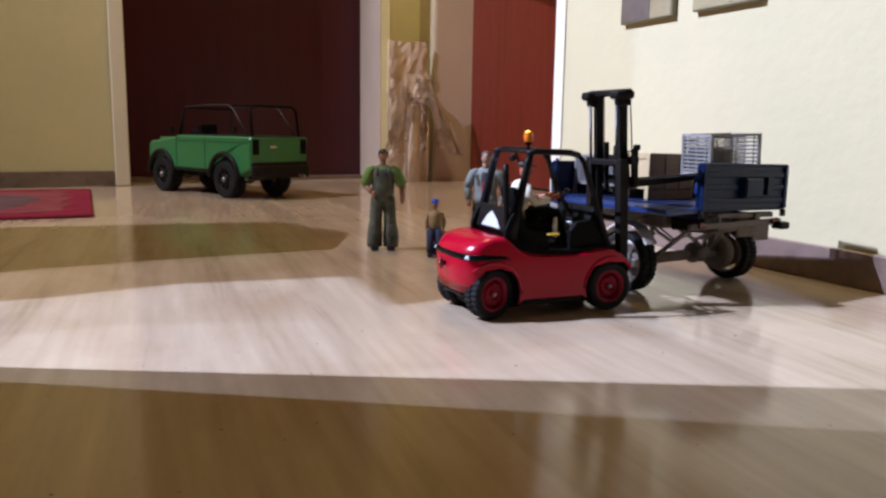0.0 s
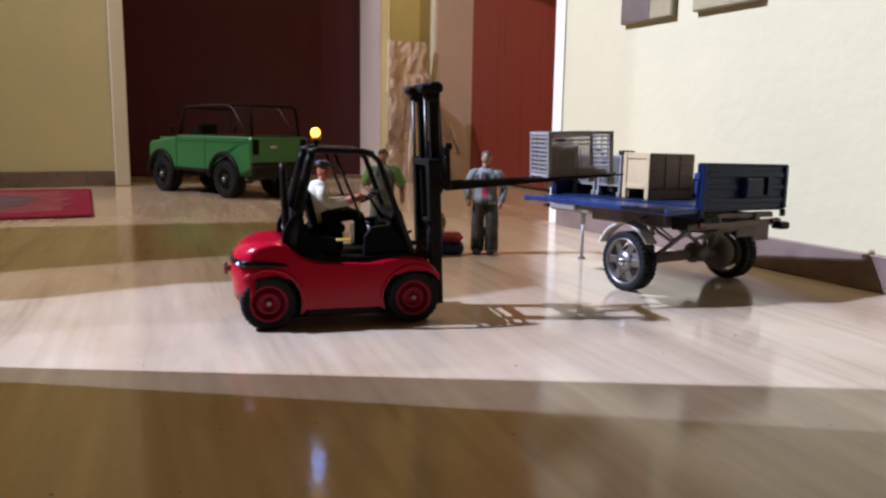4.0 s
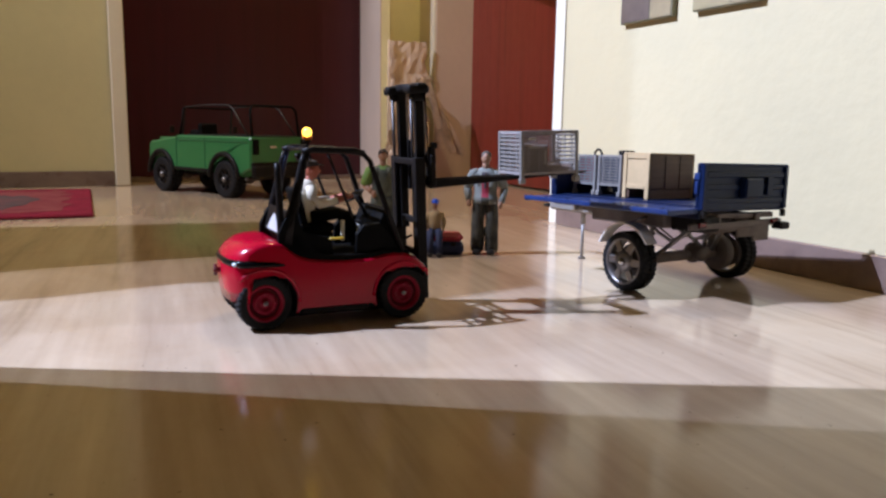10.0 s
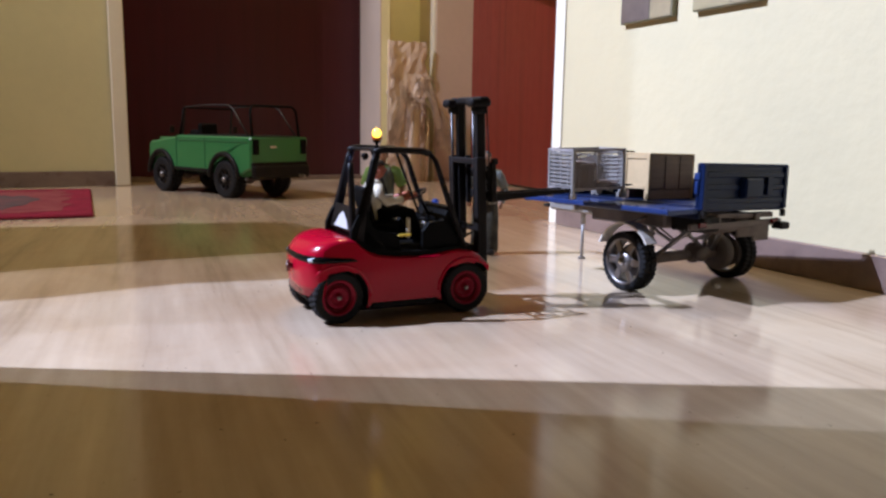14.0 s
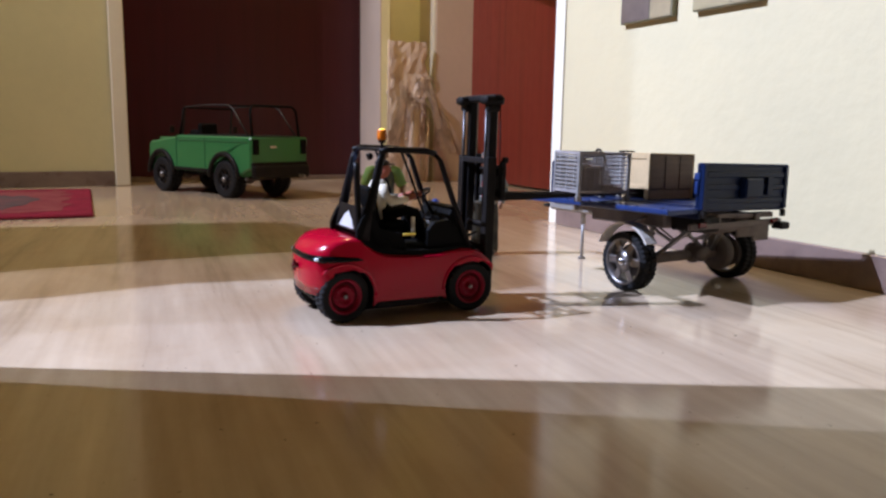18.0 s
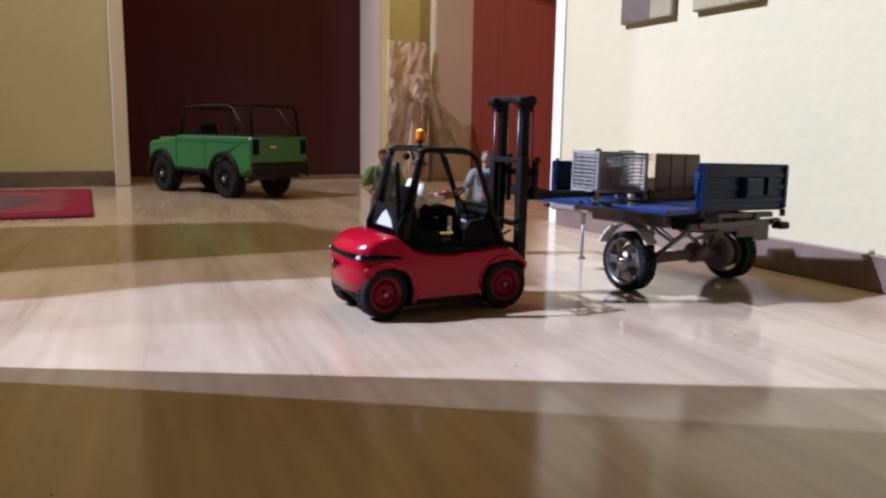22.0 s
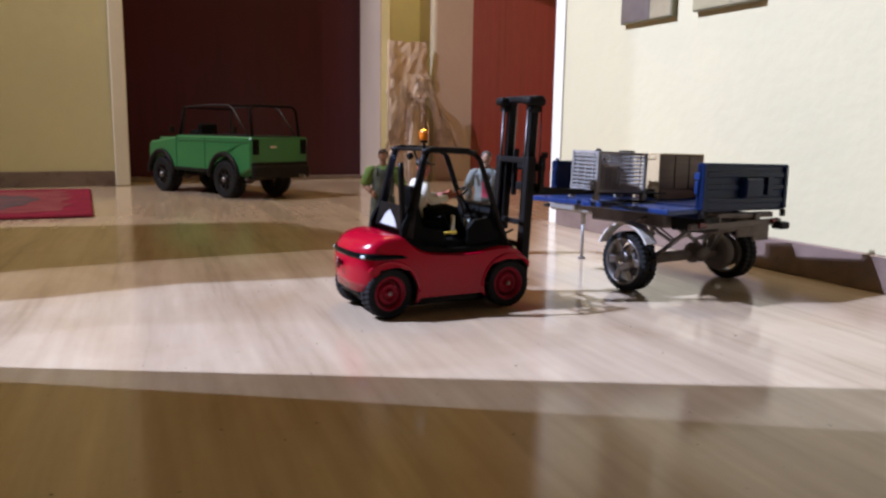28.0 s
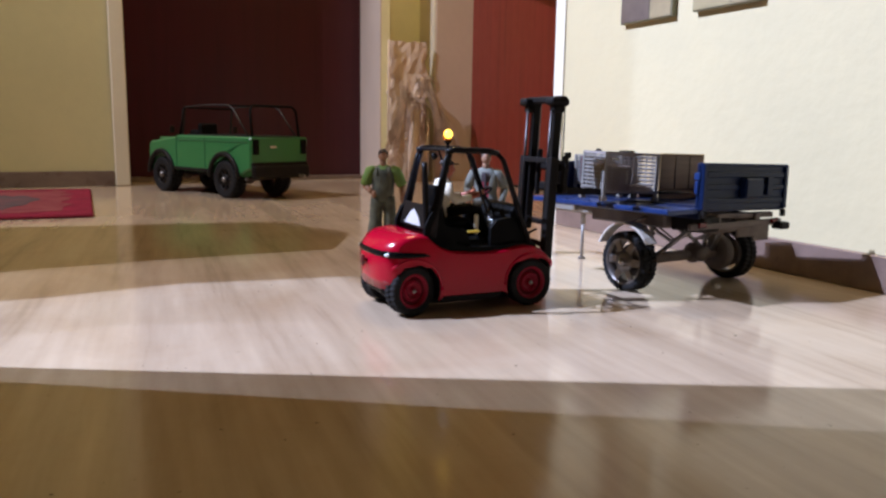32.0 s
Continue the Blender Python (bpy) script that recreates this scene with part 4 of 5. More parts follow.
    part("differential", build(lambda bm: (ball(bm, (0.020, 0, 0.036), 0.0125, 0, (0.9, 1, 1)), tube(bm, [(0.020, -0.015, 0.036), (0.020, -0.009, 0.036)], 0.009, 14))), M_CHASSIS, t, "round axle housing")
    for s in (-1, 1):
        for y, x2 in ((0.045, 0.020), (-0.042, 0.024)):
            part("link_arm", build(lambda bm: tube(bm, [(s * 0.052, 0.002, 0.031), (s * x2, y, 0.078)], 0.0026, 8)), M_DULL, t)
        part("spring", build(lambda bm: tube(bm, [(s * 0.046 + 0.0042 * math.cos(k * 0.9), 0.006 + 0.0042 * math.sin(k * 0.9), 0.040 + k * 0.0011) for k in range(38)], 0.0009, 5)), M_STEEL, t)
        part("damper", build(lambda bm: (tube(bm, [(s * 0.046, 0.006, 0.036), (s * 0.046, 0.006, 0.062)], 0.0022, 8), tube(bm, [(s * 0.046, 0.006, 0.060), (s * 0.046, 0.006, 0.084)], 0.0032, 8))), M_DULL, t)
    for s in (-1, 1):
        wheel = part("wheel", build(tyre_mesh, RT, 0.0215, 0.0262, 48, 36), M_TYRE, t, "black treaded tyre", pose(s * 0.0855, 0, RT))
        wheel.rotation_euler = (0, 0, radians(-90 if s < 0 else 90))
        part("rim", build(alloy, 0.0265, 0.0215, -1, 6, 0.34), M_ALLOY, wheel, "silver six-hole alloy rim")
        part("hub_nut", build(lambda bm: move(spin(bm, [(0.0042, 0), (0.0042, 0.003), (0.0025, 0.0042), (0.0004, 0.0044)], 12, "Z"), pose(0, -0.0106, 0, 90))), M_STEEL, wheel)
        part("brake_disc", build(lambda bm: spin(bm, [(0.019, 0.004), (0.019, 0.007), (0.004, 0.008)], 28)), M_CHASSIS, wheel)

        def fender(bm):
            r = RT + 0.0065
            rows = []
            for k in range(13):
                a = radians(22 + 126 * k / 12)
                rows.append([bm.verts.new((s * 0.0855 + dx, rr * math.cos(a), RT + 0.002 + rr * math.sin(a))) for dx, rr in ((-s * 0.0045, r), (-s * 0.0045, r + 0.0020), (s * 0.0115, r + 0.0020), (s * 0.0115, r))])
            for a, b in zip(rows, rows[1:]):
                for i in range(4):
                    bm.faces.new((a[i], a[(i + 1) % 4], b[(i + 1) % 4], b[i]))
            bm.faces.new(rows[0])
            bm.faces.new(rows[-1][::-1])
        part("fender", build(fender), M_FENDER, t, "pale arched mudguard")
        part("fender_stay", build(lambda bm: tube(bm, [(s * 0.050, 0, 0.086), (s * 0.0870, 0, 0.0775)], 0.0018, 6)), M_DULL, t)
    part("mud_flap", boxes(((0.083, -0.045, 0.066), (0.028, 0.002, 0.026), 0.0006)), M_CHASSIS, t, "dusty grey mud flap")
    part("skid_plate", boxes(((0.052, -0.050, 0.073), (0.040, 0.003, 0.026), 0.001)), M_CHASSIS, t, "dusty grey plate")
    part("brake_drum", build(lambda bm: move(spin(bm, [(0.006, 0), (0.020, 0.001), (0.0215, 0.004), (0.0215, 0.012)], 28), pose(0.056, 0, RT, 0, 0, -90))), M_CHASSIS, t, "round dusty brake drum")
    part("rear_bumper", boxes(((0, -0.074, 0.080), (0.150, 0.006, 0.007), 0.001)), M_CHASSIS, t)
    part("tow_jaw", boxes(((0.070, -0.080, 0.076), (0.016, 0.014, 0.008), 0.0015)), M_MATTE, t)
    for x in (-0.060, 0.060):
        part("tail_light", boxes(((x, -0.0785, 0.082), (0.012, 0.003, 0.006), 0.001)), M_REDLAMP, t, "dark red tail light")
    part("spare_roller", build(lambda bm: tube(bm, [(-0.046, -0.070, 0.085), (-0.062, -0.070, 0.085)], 0.0075, 14)), M_MATTE, t)
    part("drawbar", build(lambda bm: (rbox(bm, (0.002, 0.200, 0.0725), (0.012, 0.096, 0.0125), 0.003), rbox(bm, (0.0, 0.160, 0.078), (0.070, 0.010, 0.010), 0.002))), M_GREY, t, "grey drawbar")
    part("tow_eye", build(lambda bm: tube(bm, [(0.006 * math.cos(a), 0.254 + 0.006 * math.sin(a), 0.071) for a in (2 * math.pi * k / 12 for k in range(13))], 0.0022, 6)), M_MATTE, t)
    leg = part("landing_leg", build(lambda bm: (tube(bm, [(0.0105, 0.189, 0.082), (0.0105, 0.189, 0.050)], 0.0036, 8), tube(bm, [(0.0105, 0.189, 0.054), (0.0105, 0.189, 0.003)], 0.0022, 8))), M_GREY, t, "grey landing leg")
    part("leg_foot", boxes(((0.0105, 0.189, 0.0016), (0.009, 0.007, 0.0032), 0.0006)), M_DULL, leg)
    return t


trailer = build_trailer()
BED_TOP = BZ0 + 0.0046


def on_bed(x, y, rz=0.0):
    return TR @ TILT @ pose(x, y, BED_TOP, 0, 0, rz)


# ---- load on the trailer ----


def wooden_crate(name, size, label, m):
    """A boarded crate on a skid: pale boarded ends, brown panelled sides."""
    L, W, H = size
    t = thing(name, label, "crate", m, "crates on the trailer")
    f = 0.0115
    part("core", boxes(((0, 0, (H + f) / 2), (L - 0.003, W - 0.003, H - f), 0.0006)), M_BROWN, t, "brown panelled body")
    for s in (-1, 1):
        end = part("end_panel", boxes(((s * (L / 2 - 0.001), 0, (H + f) / 2), (0.002, W - 0.001, H - f), 0.0005)), M_TAN, t, "pale wooden end panel")
        for y in (-W / 2 + 0.003, W / 2 - 0.003):
            part("batten", boxes(((s * (L / 2 + 0.0006), y, H / 2), (0.0016, 0.0056, H), 0.0004)), M_TAN, end)
        part("batten", boxes(((s * (L / 2 + 0.0006), 0, H - 0.003), (0.0014, W - 0.012, 0.005), 0.0004)), M_TAN, end)
        part("batten", boxes(((s * (L / 2 + 0.0006), 0, f + 0.003), (0.0014, W - 0.012, 0.005), 0.0004)), M_TAN, end)
    for k in (-0.33, 0.0, 0.33):
        for s in (-1, 1):
            part("side_board", boxes(((L * k, s * (W / 2 - 0.0006), (H + f) / 2), (L * 0.31, 0.0014, H - f - 0.002), 0.0004)), M_BROWN, t)
    for y in (-W / 2 + 0.005, W / 2 - 0.005):
        part("skid", boxes(((0, y, f / 2), (L - 0.002, 0.008, f), 0.0008)), M_BROWN, t)
    part("lid", boxes(((0, 0, H + 0.0008), (L + 0.001, W + 0.001, 0.0018), 0.0005)), M_TAN, t, "pale wooden lid")
    return t


WOOD = wooden_crate("wooden_crate", (0.078, 0.042, 0.0535), "pale wooden crate with brown side panels on the trailer", on_bed(0.001, 0.045, 2))


def slat_crate(label, y, red):
    L, W, H = 0.042, 0.066, 0.0515
    t = wire_crate("slatted_crate", (W, L, H), label, on_bed(-0.039, y, 0), 9, 3, False, "crates on the trailer")
    part("goods_box", boxes(((W / 2, 0, 0.032), (W - 0.008, L - 0.008, 0.034), 0.001)), M_CRIMSON if red else M_DENIM, t, "dark red goods inside" if red else "dark blue goods inside")
    return t


slat_crate("grey slatted crate with dark blue goods on the trailer", 0.090, False)
slat_crate("grey slatted crate with a red strap on the trailer", 0.136, True)
bm = bmesh.new()
tube(bm, [(0.007 * math.cos(a), 0, 0.007 * math.sin(a)) for a in (math.pi * k / 10 for k in range(11))], 0.0016, 6)
solo("crate_handle_loop", bm, M_MATTE, "black loop handle on a grey crate", "handle", on_bed(-0.016, 0.136, 90) @ pose(0, 0, 0.0512))
bm = bmesh.new()
rbox(bm, (0, 0, 0.003), (0.020, 0.014, 0.006), 0.002)
solo("black_pouch", bm, M_MATTE, "small black pouch on a grey crate", "pouch", on_bed(-0.010, 0.090, 10) @ pose(0, 0, 0.0515))

# ---- green off-road car ----
RJ = 0.046


def build_jeep():
    """Nose along +x, rear axle at x = -0.14, front axle at x = 0.14."""
    t = thing("off_road_car", "green open-topped model off-road car with black roll cage", "toy car", pose(-0.597, 2.0547, 0, 0, 0, 141))
    HW = 0.088
    zb, zt = 0.067, 0.152

    def lower(bm):
        o = [(-0.246, zb + 0.010), (-0.249, zt - 0.004), (-0.245, zt), (0.060, zt), (0.075, zt - 0.004), (0.188, zt - 0.018), (0.198, zt - 0.024), (0.2, zb + 0.03), (0.198, zb + 0.016)]
        o += arc(0.140, RJ + 0.004, 0.058, 5, 170, 12) + [(0.070, zb - 0.006), (-0.070, zb - 0.006)] + arc(-0.140, RJ + 0.004, 0.058, 10, 175, 12)
        soft_slab(bm, o, -HW, HW, 0.004)
    body = part("body", build(lower), M_GREEN, t, "bright green body shell")
    # the shell is closed on top; a black slab paints the cabin's shade
    part("cabin_shade", boxes(((-0.100, 0, zt - 0.003), (0.270, 0.150, 0.012), 0.003)), M_MATTE, t, "black slab for the shaded inside of the open cabin")
    part("chassis", boxes(((0, 0, 0.062), (0.36, 0.070, 0.030), 0.004), ((0, 0, 0.072), (0.16, 0.160, 0.012), 0.003)), M_MATTE, t)
    for s in (-1, 1):
        part("belt_moulding", boxes(((-0.09, s * (HW + 0.0006), zt - 0.013), (0.30, 0.002, 0.0022), 0.0005)), M_DKGREEN, body)
        part("door_seam", boxes(((-0.062, s * (HW + 0.0004), 0.112), (0.0014, 0.0012, 0.078), 0.0)), M_DKGREEN, body)
        part("door_seam", boxes(((0.066, s * (HW + 0.0004), 0.112), (0.0014, 0.0012, 0.078), 0.0)), M_DKGREEN, body)
        for x in (-0.140, 0.140):
            def lip(bm):
                tube(bm, [(x + 0.059 * math.cos(radians(a)), s * HW, RJ + 0.004 + 0.059 * math.sin(radians(a))) for a in range(0, 181, 12)], 0.0066, 8)
            part("wheel_arch", build(lip), M_MATTE, t, "black wheel arch flare")
            w = part("wheel", build(tyre_mesh, RJ, 0.037, 0.028, 40, 24), M_TYRE, t, "black chunky tyre", pose(x, s * 0.070, RJ))
            part("rim", build(alloy, 0.0285, 0.035, s), M_MATTE, w, "dark spoked rim")
            part("hub_cap", build(lambda bm: move(spin(bm, [(0.007, 0), (0.007, 0.006), (0.003, 0.009), (0.0005, 0.0092)], 12, "Z"), pose(0, s * 0.014, 0, -90 * s))), M_DULL, w)
        part("sill", boxes(((0, s * 0.086, 0.066), (0.15, 0.010, 0.008), 0.002)), M_MATTE, t)
        part("tail_light", boxes(((-0.2500, s * 0.073, 0.128), (0.003, 0.018, 0.036), 0.001)), M_CAGE, t, "dark tail light cluster")
        part("mirror", boxes(((0.066, s * 0.098, zt + 0.014), (0.004, 0.014, 0.018), 0.002)), M_MATTE, t)
        part("cage_side_tube", build(lambda bm: tube(bm, [(0.056, s * 0.074, zt), (0.044, s * 0.071, 0.224), (-0.06, s * 0.070, 0.229), (-0.142, s * 0.070, 0.227), (-0.160, s * 0.071, 0.219), (-0.222, s * 0.073, zt)], [0.0022, 0.0020, 0.0020, 0.0021, 0.0022, 0.0024], 8)), M_TUBE, t, "black roll cage side tube")
    part("seat", boxes(((0.022, 0.032, zt + 0.005), (0.052, 0.056, 0.018), 0.005), ((0.005, 0.032, zt + 0.016), (0.016, 0.054, 0.030), 0.005)), M_CAGE, t, "black seat")
    part("rear_hoop", build(lambda bm: tube(bm, [(-0.234, 0.072, zt), (-0.226, 0.070, 0.215), (-0.222, 0.060, 0.226), (-0.222, -0.060, 0.226), (-0.226, -0.070, 0.215), (-0.234, -0.072, zt)], 0.0034, 8)), M_CAGE, t, "black rear roll hoop")
    for x, z in ((-0.060, 0.229), (-0.142, 0.227)):
        part("cage_cross_bar", build(lambda bm: tube(bm, [(x, -0.070, z), (x, 0.070, z)], 0.0021, 8)), M_CAGE, t)
    part("windscreen_frame", build(lambda bm: tube(bm, [(0.062, -0.078, zt), (0.046, -0.075, 0.222), (0.046, 0.075, 0.222), (0.062, 0.078, zt)], 0.0030, 8)), M_CAGE, t, "dark windscreen frame")
    part("bonnet", boxes(((0.130, 0, zt - 0.010), (0.110, 0.128, 0.006), 0.002)), M_GREEN, t)
    part("rear_bumper", boxes(((-0.252, 0, 0.068), (0.016, 0.174, 0.032), 0.005), ((-0.244, 0, 0.086), (0.016, 0.170, 0.010), 0.002)), M_MATTE, t, "black rear bumper")
    part("front_bumper", boxes(((0.204, 0, 0.066), (0.014, 0.17, 0.020), 0.003)), M_MATTE, t)
    part("tailgate_badge", boxes(((-0.2503, 0.022, 0.128), (0.002, 0.018, 0.005), 0.0006)), M_FENDER, t, "small pale badge")
    part("tailgate_seam", boxes(((-0.2496, 0, 0.151), (0.0012, 0.160, 0.0014))), M_DKGREEN, t)
    part("tow_hook", build(lambda bm: tube(bm, [(-0.258, -0.05, 0.060), (-0.270, -0.05, 0.054), (-0.270, -0.062, 0.054), (-0.258, -0.062, 0.060)], 0.0022, 6)), M_DULL, t)
    for x in (-0.140, 0.140):
        part("axle", build(lambda bm: (tube(bm, [(x, -0.062, RJ), (x, 0.062, RJ)], 0.006, 8), ball(bm, (x, 0.012, RJ), 0.015))), M_CHASSIS, t)
    part("exhaust", build(lambda bm: tube(bm, [(-0.05, 0.05, 0.052), (-0.12, 0.052, 0.050), (-0.190, 0.055, 0.048)], 0.005, 8)), M_DULL, t)
    return t


build_jeep()

# ---- dolls on the floor ----


def standing_doll(name, label, m, torso, sleeve, trouser, hair, arms, front, jacket, wide=1.0):
    """A 15 cm doll, one mesh: boots, baggy trousers, torso, arms, head. It faces -y."""
    foot_gap = 0.0100 if jacket else 0.0118
    mats = [torso, sleeve, trouser, M_SKIN, hair, M_SHOE, front, M_TIE, M_SHIRT]
    bm = bmesh.new()
    for s in (-1, 1):
        rbox(bm, (s * foot_gap, -0.006, 0.0042), (0.0115, 0.026, 0.0084), 0.003, None, 5, 2)
        tube(bm, [(s * foot_gap, 0.001, 0.004), (s * (foot_gap + 0.0004), 0.001, 0.012), (s * foot_gap, 0, 0.024), (s * (foot_gap - 0.0006), -0.001, 0.036), (s * 0.0106, -0.001, 0.042), (s * 0.0100, 0, 0.056), (s * 0.0085, 0, 0.070), (s * 0.0078, 0, 0.079)],
             [0.0098 * wide, 0.0104 * wide, 0.0102 * wide, 0.0100, 0.0094, 0.0094, 0.0098, 0.0100], 12, 2)
    legs = set(bm.verts)
    low = 0.073 if jacket else 0.072
    tube(bm, [(0, 0, low), (0, 0, low + 0.010), (0, 0, 0.084), (0, 0, 0.092), (0, 0.0005, 0.104), (0, 0.001, 0.113), (0, 0.001, 0.1195), (0, 0.0005, 0.1235), (0, 0, 0.126)],
         [0.0182 if jacket else 0.0145, 0.0180 if jacket else 0.0152, 0.0165, 0.0160, 0.0178, 0.0186, 0.0165, 0.0105, 0.0046], 20, 0)
    for v in bm.verts:
        if v not in legs:
            v.co.y *= 0.70
    for f in bm.faces:
        c = f.calc_center_median()
        if not any(v in legs for v in f.verts):
            if jacket:
                if c.y < 0 and abs(c.x) < 0.0042 + max(0, (c.z - 0.100)) * 0.12:
                    f.material_index = 0 if c.z > 0.117 else 7 if c.z > 0.100 else 6 if c.z > 0.083 else 2
            elif c.z > 0.1165 and abs(c.x) < 0.006:
                f.material_index = 1
    tube(bm, [(0, 0, 0.123), (0, 0, 0.132)], [0.0050, 0.0046], 10, 3)
    ball(bm, (0, -0.0015, 0.1385), 0.0076, 3, (0.84, 1.0, 1.22), 14)
    ball(bm, (0, 0.0006, 0.1420), 0.0082, 4, (0.90, 1.0, 0.85), 14)
    ball(bm, (0, -0.0090, 0.1372), 0.0013, 3, (1, 1, 1.3), 6)
    for s in (-1, 1):
        ball(bm, (s * 0.0066, 0.0, 0.1375), 0.0016, 3, (0.6, 1, 1.4), 6)
    for s, (elbow, wrist) in zip((-1, 1), arms):
        shoulder = (s * (0.0172 if jacket else 0.0182), 0, 0.1160)
        mid = Vector(shoulder).lerp(Vector(elbow), 0.55)
        tube(bm, [(s * 0.0110, 0, 0.1185), shoulder, tuple(mid), elbow], [0.0066, 0.0076, 0.0072, 0.0060] if jacket else [0.0070, 0.0086, 0.0084, 0.0070], 12, 1)
        tube(bm, [elbow, tuple(Vector(elbow).lerp(Vector(wrist), 0.5)), wrist], [0.0056, 0.0054, 0.0044] if jacket else [0.0046, 0.0042, 0.0034], 10, 1 if jacket else 3)
        d = (Vector(wrist) - Vector(elbow)).normalized()
        ball(bm, tuple(Vector(wrist) + d * 0.004), 0.0040, 3, (0.9, 0.9, 1.5), 8)
    if jacket:
        rbox(bm, (0, -0.0134, 0.107), (0.0036, 0.0020, 0.022), 0.0008, None, 7)
        for s in (-1, 1):
            rbox(bm, (s * 0.0088, -0.0128, 0.1075), (0.0050, 0.0022, 0.019), 0.0008, pose(0, 0, 0, 6, s * 14, 0) @ pose(-s * 0.025, 0, 0.002), 0)
    else:
        for s in (-1, 1):
            tube(bm, [(s * 0.0085, -0.0125, 0.110), (s * 0.0095, -0.0105, 0.119), (s * 0.0095, -0.001, 0.1235), (s * 0.0085, 0.010, 0.117)], 0.0019, 6, 6, 0.5)
        rbox(bm, (0, -0.0138, 0.1045), (0.011, 0.002, 0.009), 0.0008, None, 6)
        rbox(bm, (0, -0.0088, 0.1448), (0.012, 0.010, 0.0014), 0.0005, None, 4)
        rbox(bm, (0.0125, -0.0105, 0.030), (0.011, 0.004, 0.016), 0.0015, None, 6)
    return solo(name, bm, mats, label, "doll", m, "dolls on the floor")


standing_doll("worker_doll", "standing toy worker in lime shirt and grey overalls", pose(-0.090, 1.132, 0, 0, 0, 4), M_OVERALL, M_LIME, M_OVERALL, M_HAIR,
              (((-0.0265, 0.001, 0.095), (-0.0150, -0.014, 0.085)), ((0.0285, 0.001, 0.095), (0.0290, -0.005, 0.078))), M_OVERALL, False, 1.12)
standing_doll("suited_doll", "standing toy man in pale grey jacket with crimson shirt", pose(0.060, 1.106, 0, 0, 0, -6), M_JACKET, M_JACKET, M_TROUSER, M_HAIRG,
              (((-0.0265, 0.002, 0.096), (-0.0235, -0.006, 0.078)), ((0.0275, 0.002, 0.096), (0.0235, -0.009, 0.076))), M_CRIMSON, True, 0.96)


def sitting_doll():
    bm = bmesh.new()
    mats = [M_KHAKI, M_SKIN, M_DENIM, M_CAP, M_SHOE]
    limbs(bm, [([(0, 0, 0.030), (0, 0, 0.042), (0, 0, 0.055), (0, 0, 0.061), (0, 0, 0.064)], [0.0080, 0.0085, 0.0100, 0.0085, 0.0030], 0), ([(0, 0, 0.062), (0, 0, 0.068)], [0.0028, 0.0028], 1)])
    ball(bm, (0, -0.001, 0.0725), 0.0052, 1, (0.9, 1, 1.2))
    ball(bm, (0, 0, 0.0765), 0.0056, 3, (1, 1.05, 0.8))
    rbox(bm, (0, -0.0060, 0.0755), (0.008, 0.006, 0.0012), 0.0004, None, 3)
    for s in (-1, 1):
        limbs(bm, [([(s * 0.0090, 0, 0.0600), (s * 0.0130, 0, 0.0480), (s * 0.0110, -0.008, 0.0380)], [0.0036, 0.0032, 0.0026], 0),
                   ([(s * 0.0050, 0, 0.0335), (s * 0.0060, -0.014, 0.0345), (s * 0.0065, -0.017, 0.018), (s * 0.0065, -0.016, 0.005)], [0.0062, 0.0058, 0.0050, 0.0046], 2)])
        ball(bm, (s * 0.0108, -0.009, 0.0365), 0.0028, 1)
        rbox(bm, (s * 0.0065, -0.019, 0.003), (0.007, 0.012, 0.006), 0.0015, None, 4)
    return solo("seated_doll", bm, mats, "seated toy boy with blue cap on a case", "doll", pose(-0.012, 1.088, 0), "dolls on the floor")


sitting_doll()
t = thing("carrying_case", "small blue case with a red lid on the floor", "case", pose(0.004, 1.098, 0, 0, 0, 3))
part("case_body", boxes(((0, 0, 0.0100), (0.050, 0.032, 0.0190), 0.005)), M_DENIM, t, "dark blue case body")
part("case_lid", boxes(((0, 0, 0.0255), (0.048, 0.030, 0.0130), 0.0055)), M_CRIMSON, t, "red case lid")
part("case_latch", boxes(((0.010, -0.0153, 0.016), (0.006, 0.002, 0.005), 0.0006)), M_MATTE, t)

# ---- doormat ----
t = thing("doormat", "worn red patterned doormat lying on the floor", "doormat", pose(-0.671, 1.463, 0, 0, 0, 25))
MATL, MATW = 0.632, 0.52
part("mat_sheet", boxes(((-MATW / 2, MATL / 2, 0.0035), (MATW, MATL, 0.007), 0.003)), M_MAT, t, "red mat pile")


def worn_field(bm):
    """The faded middle of the mat, with an uneven border."""
    random.seed(11)
    x0, x1, y0, y1 = -MATW + 0.06, -0.055, 0.065, MATL - 0.07
    ring = [(x0 + (x1 - x0) * k / 14, y0) for k in range(14)] + [(x1, y0 + (y1 - y0) * k / 16) for k in range(16)]
    ring += [(x1 - (x1 - x0) * k / 14, y1) for k in range(14)] + [(x0, y1 - (y1 - y0) * k / 16) for k in range(16)]
    ring = [(x + random.uniform(-0.016, 0.016), y + random.uniform(-0.014, 0.014)) for x, y in ring]
    low = [bm.verts.new((x, y, 0.0068)) for x, y in ring]
    high = [bm.verts.new((x, y, 0.0076)) for x, y in ring]
    bm.faces.new(high)
    for k in range(len(ring)):
        j = (k + 1) % len(ring)
        bm.faces.new((low[k], low[j], high[j], high[k]))


part("field", build(worn_field), M_MATLIGHT, t, "faded brick-red field")


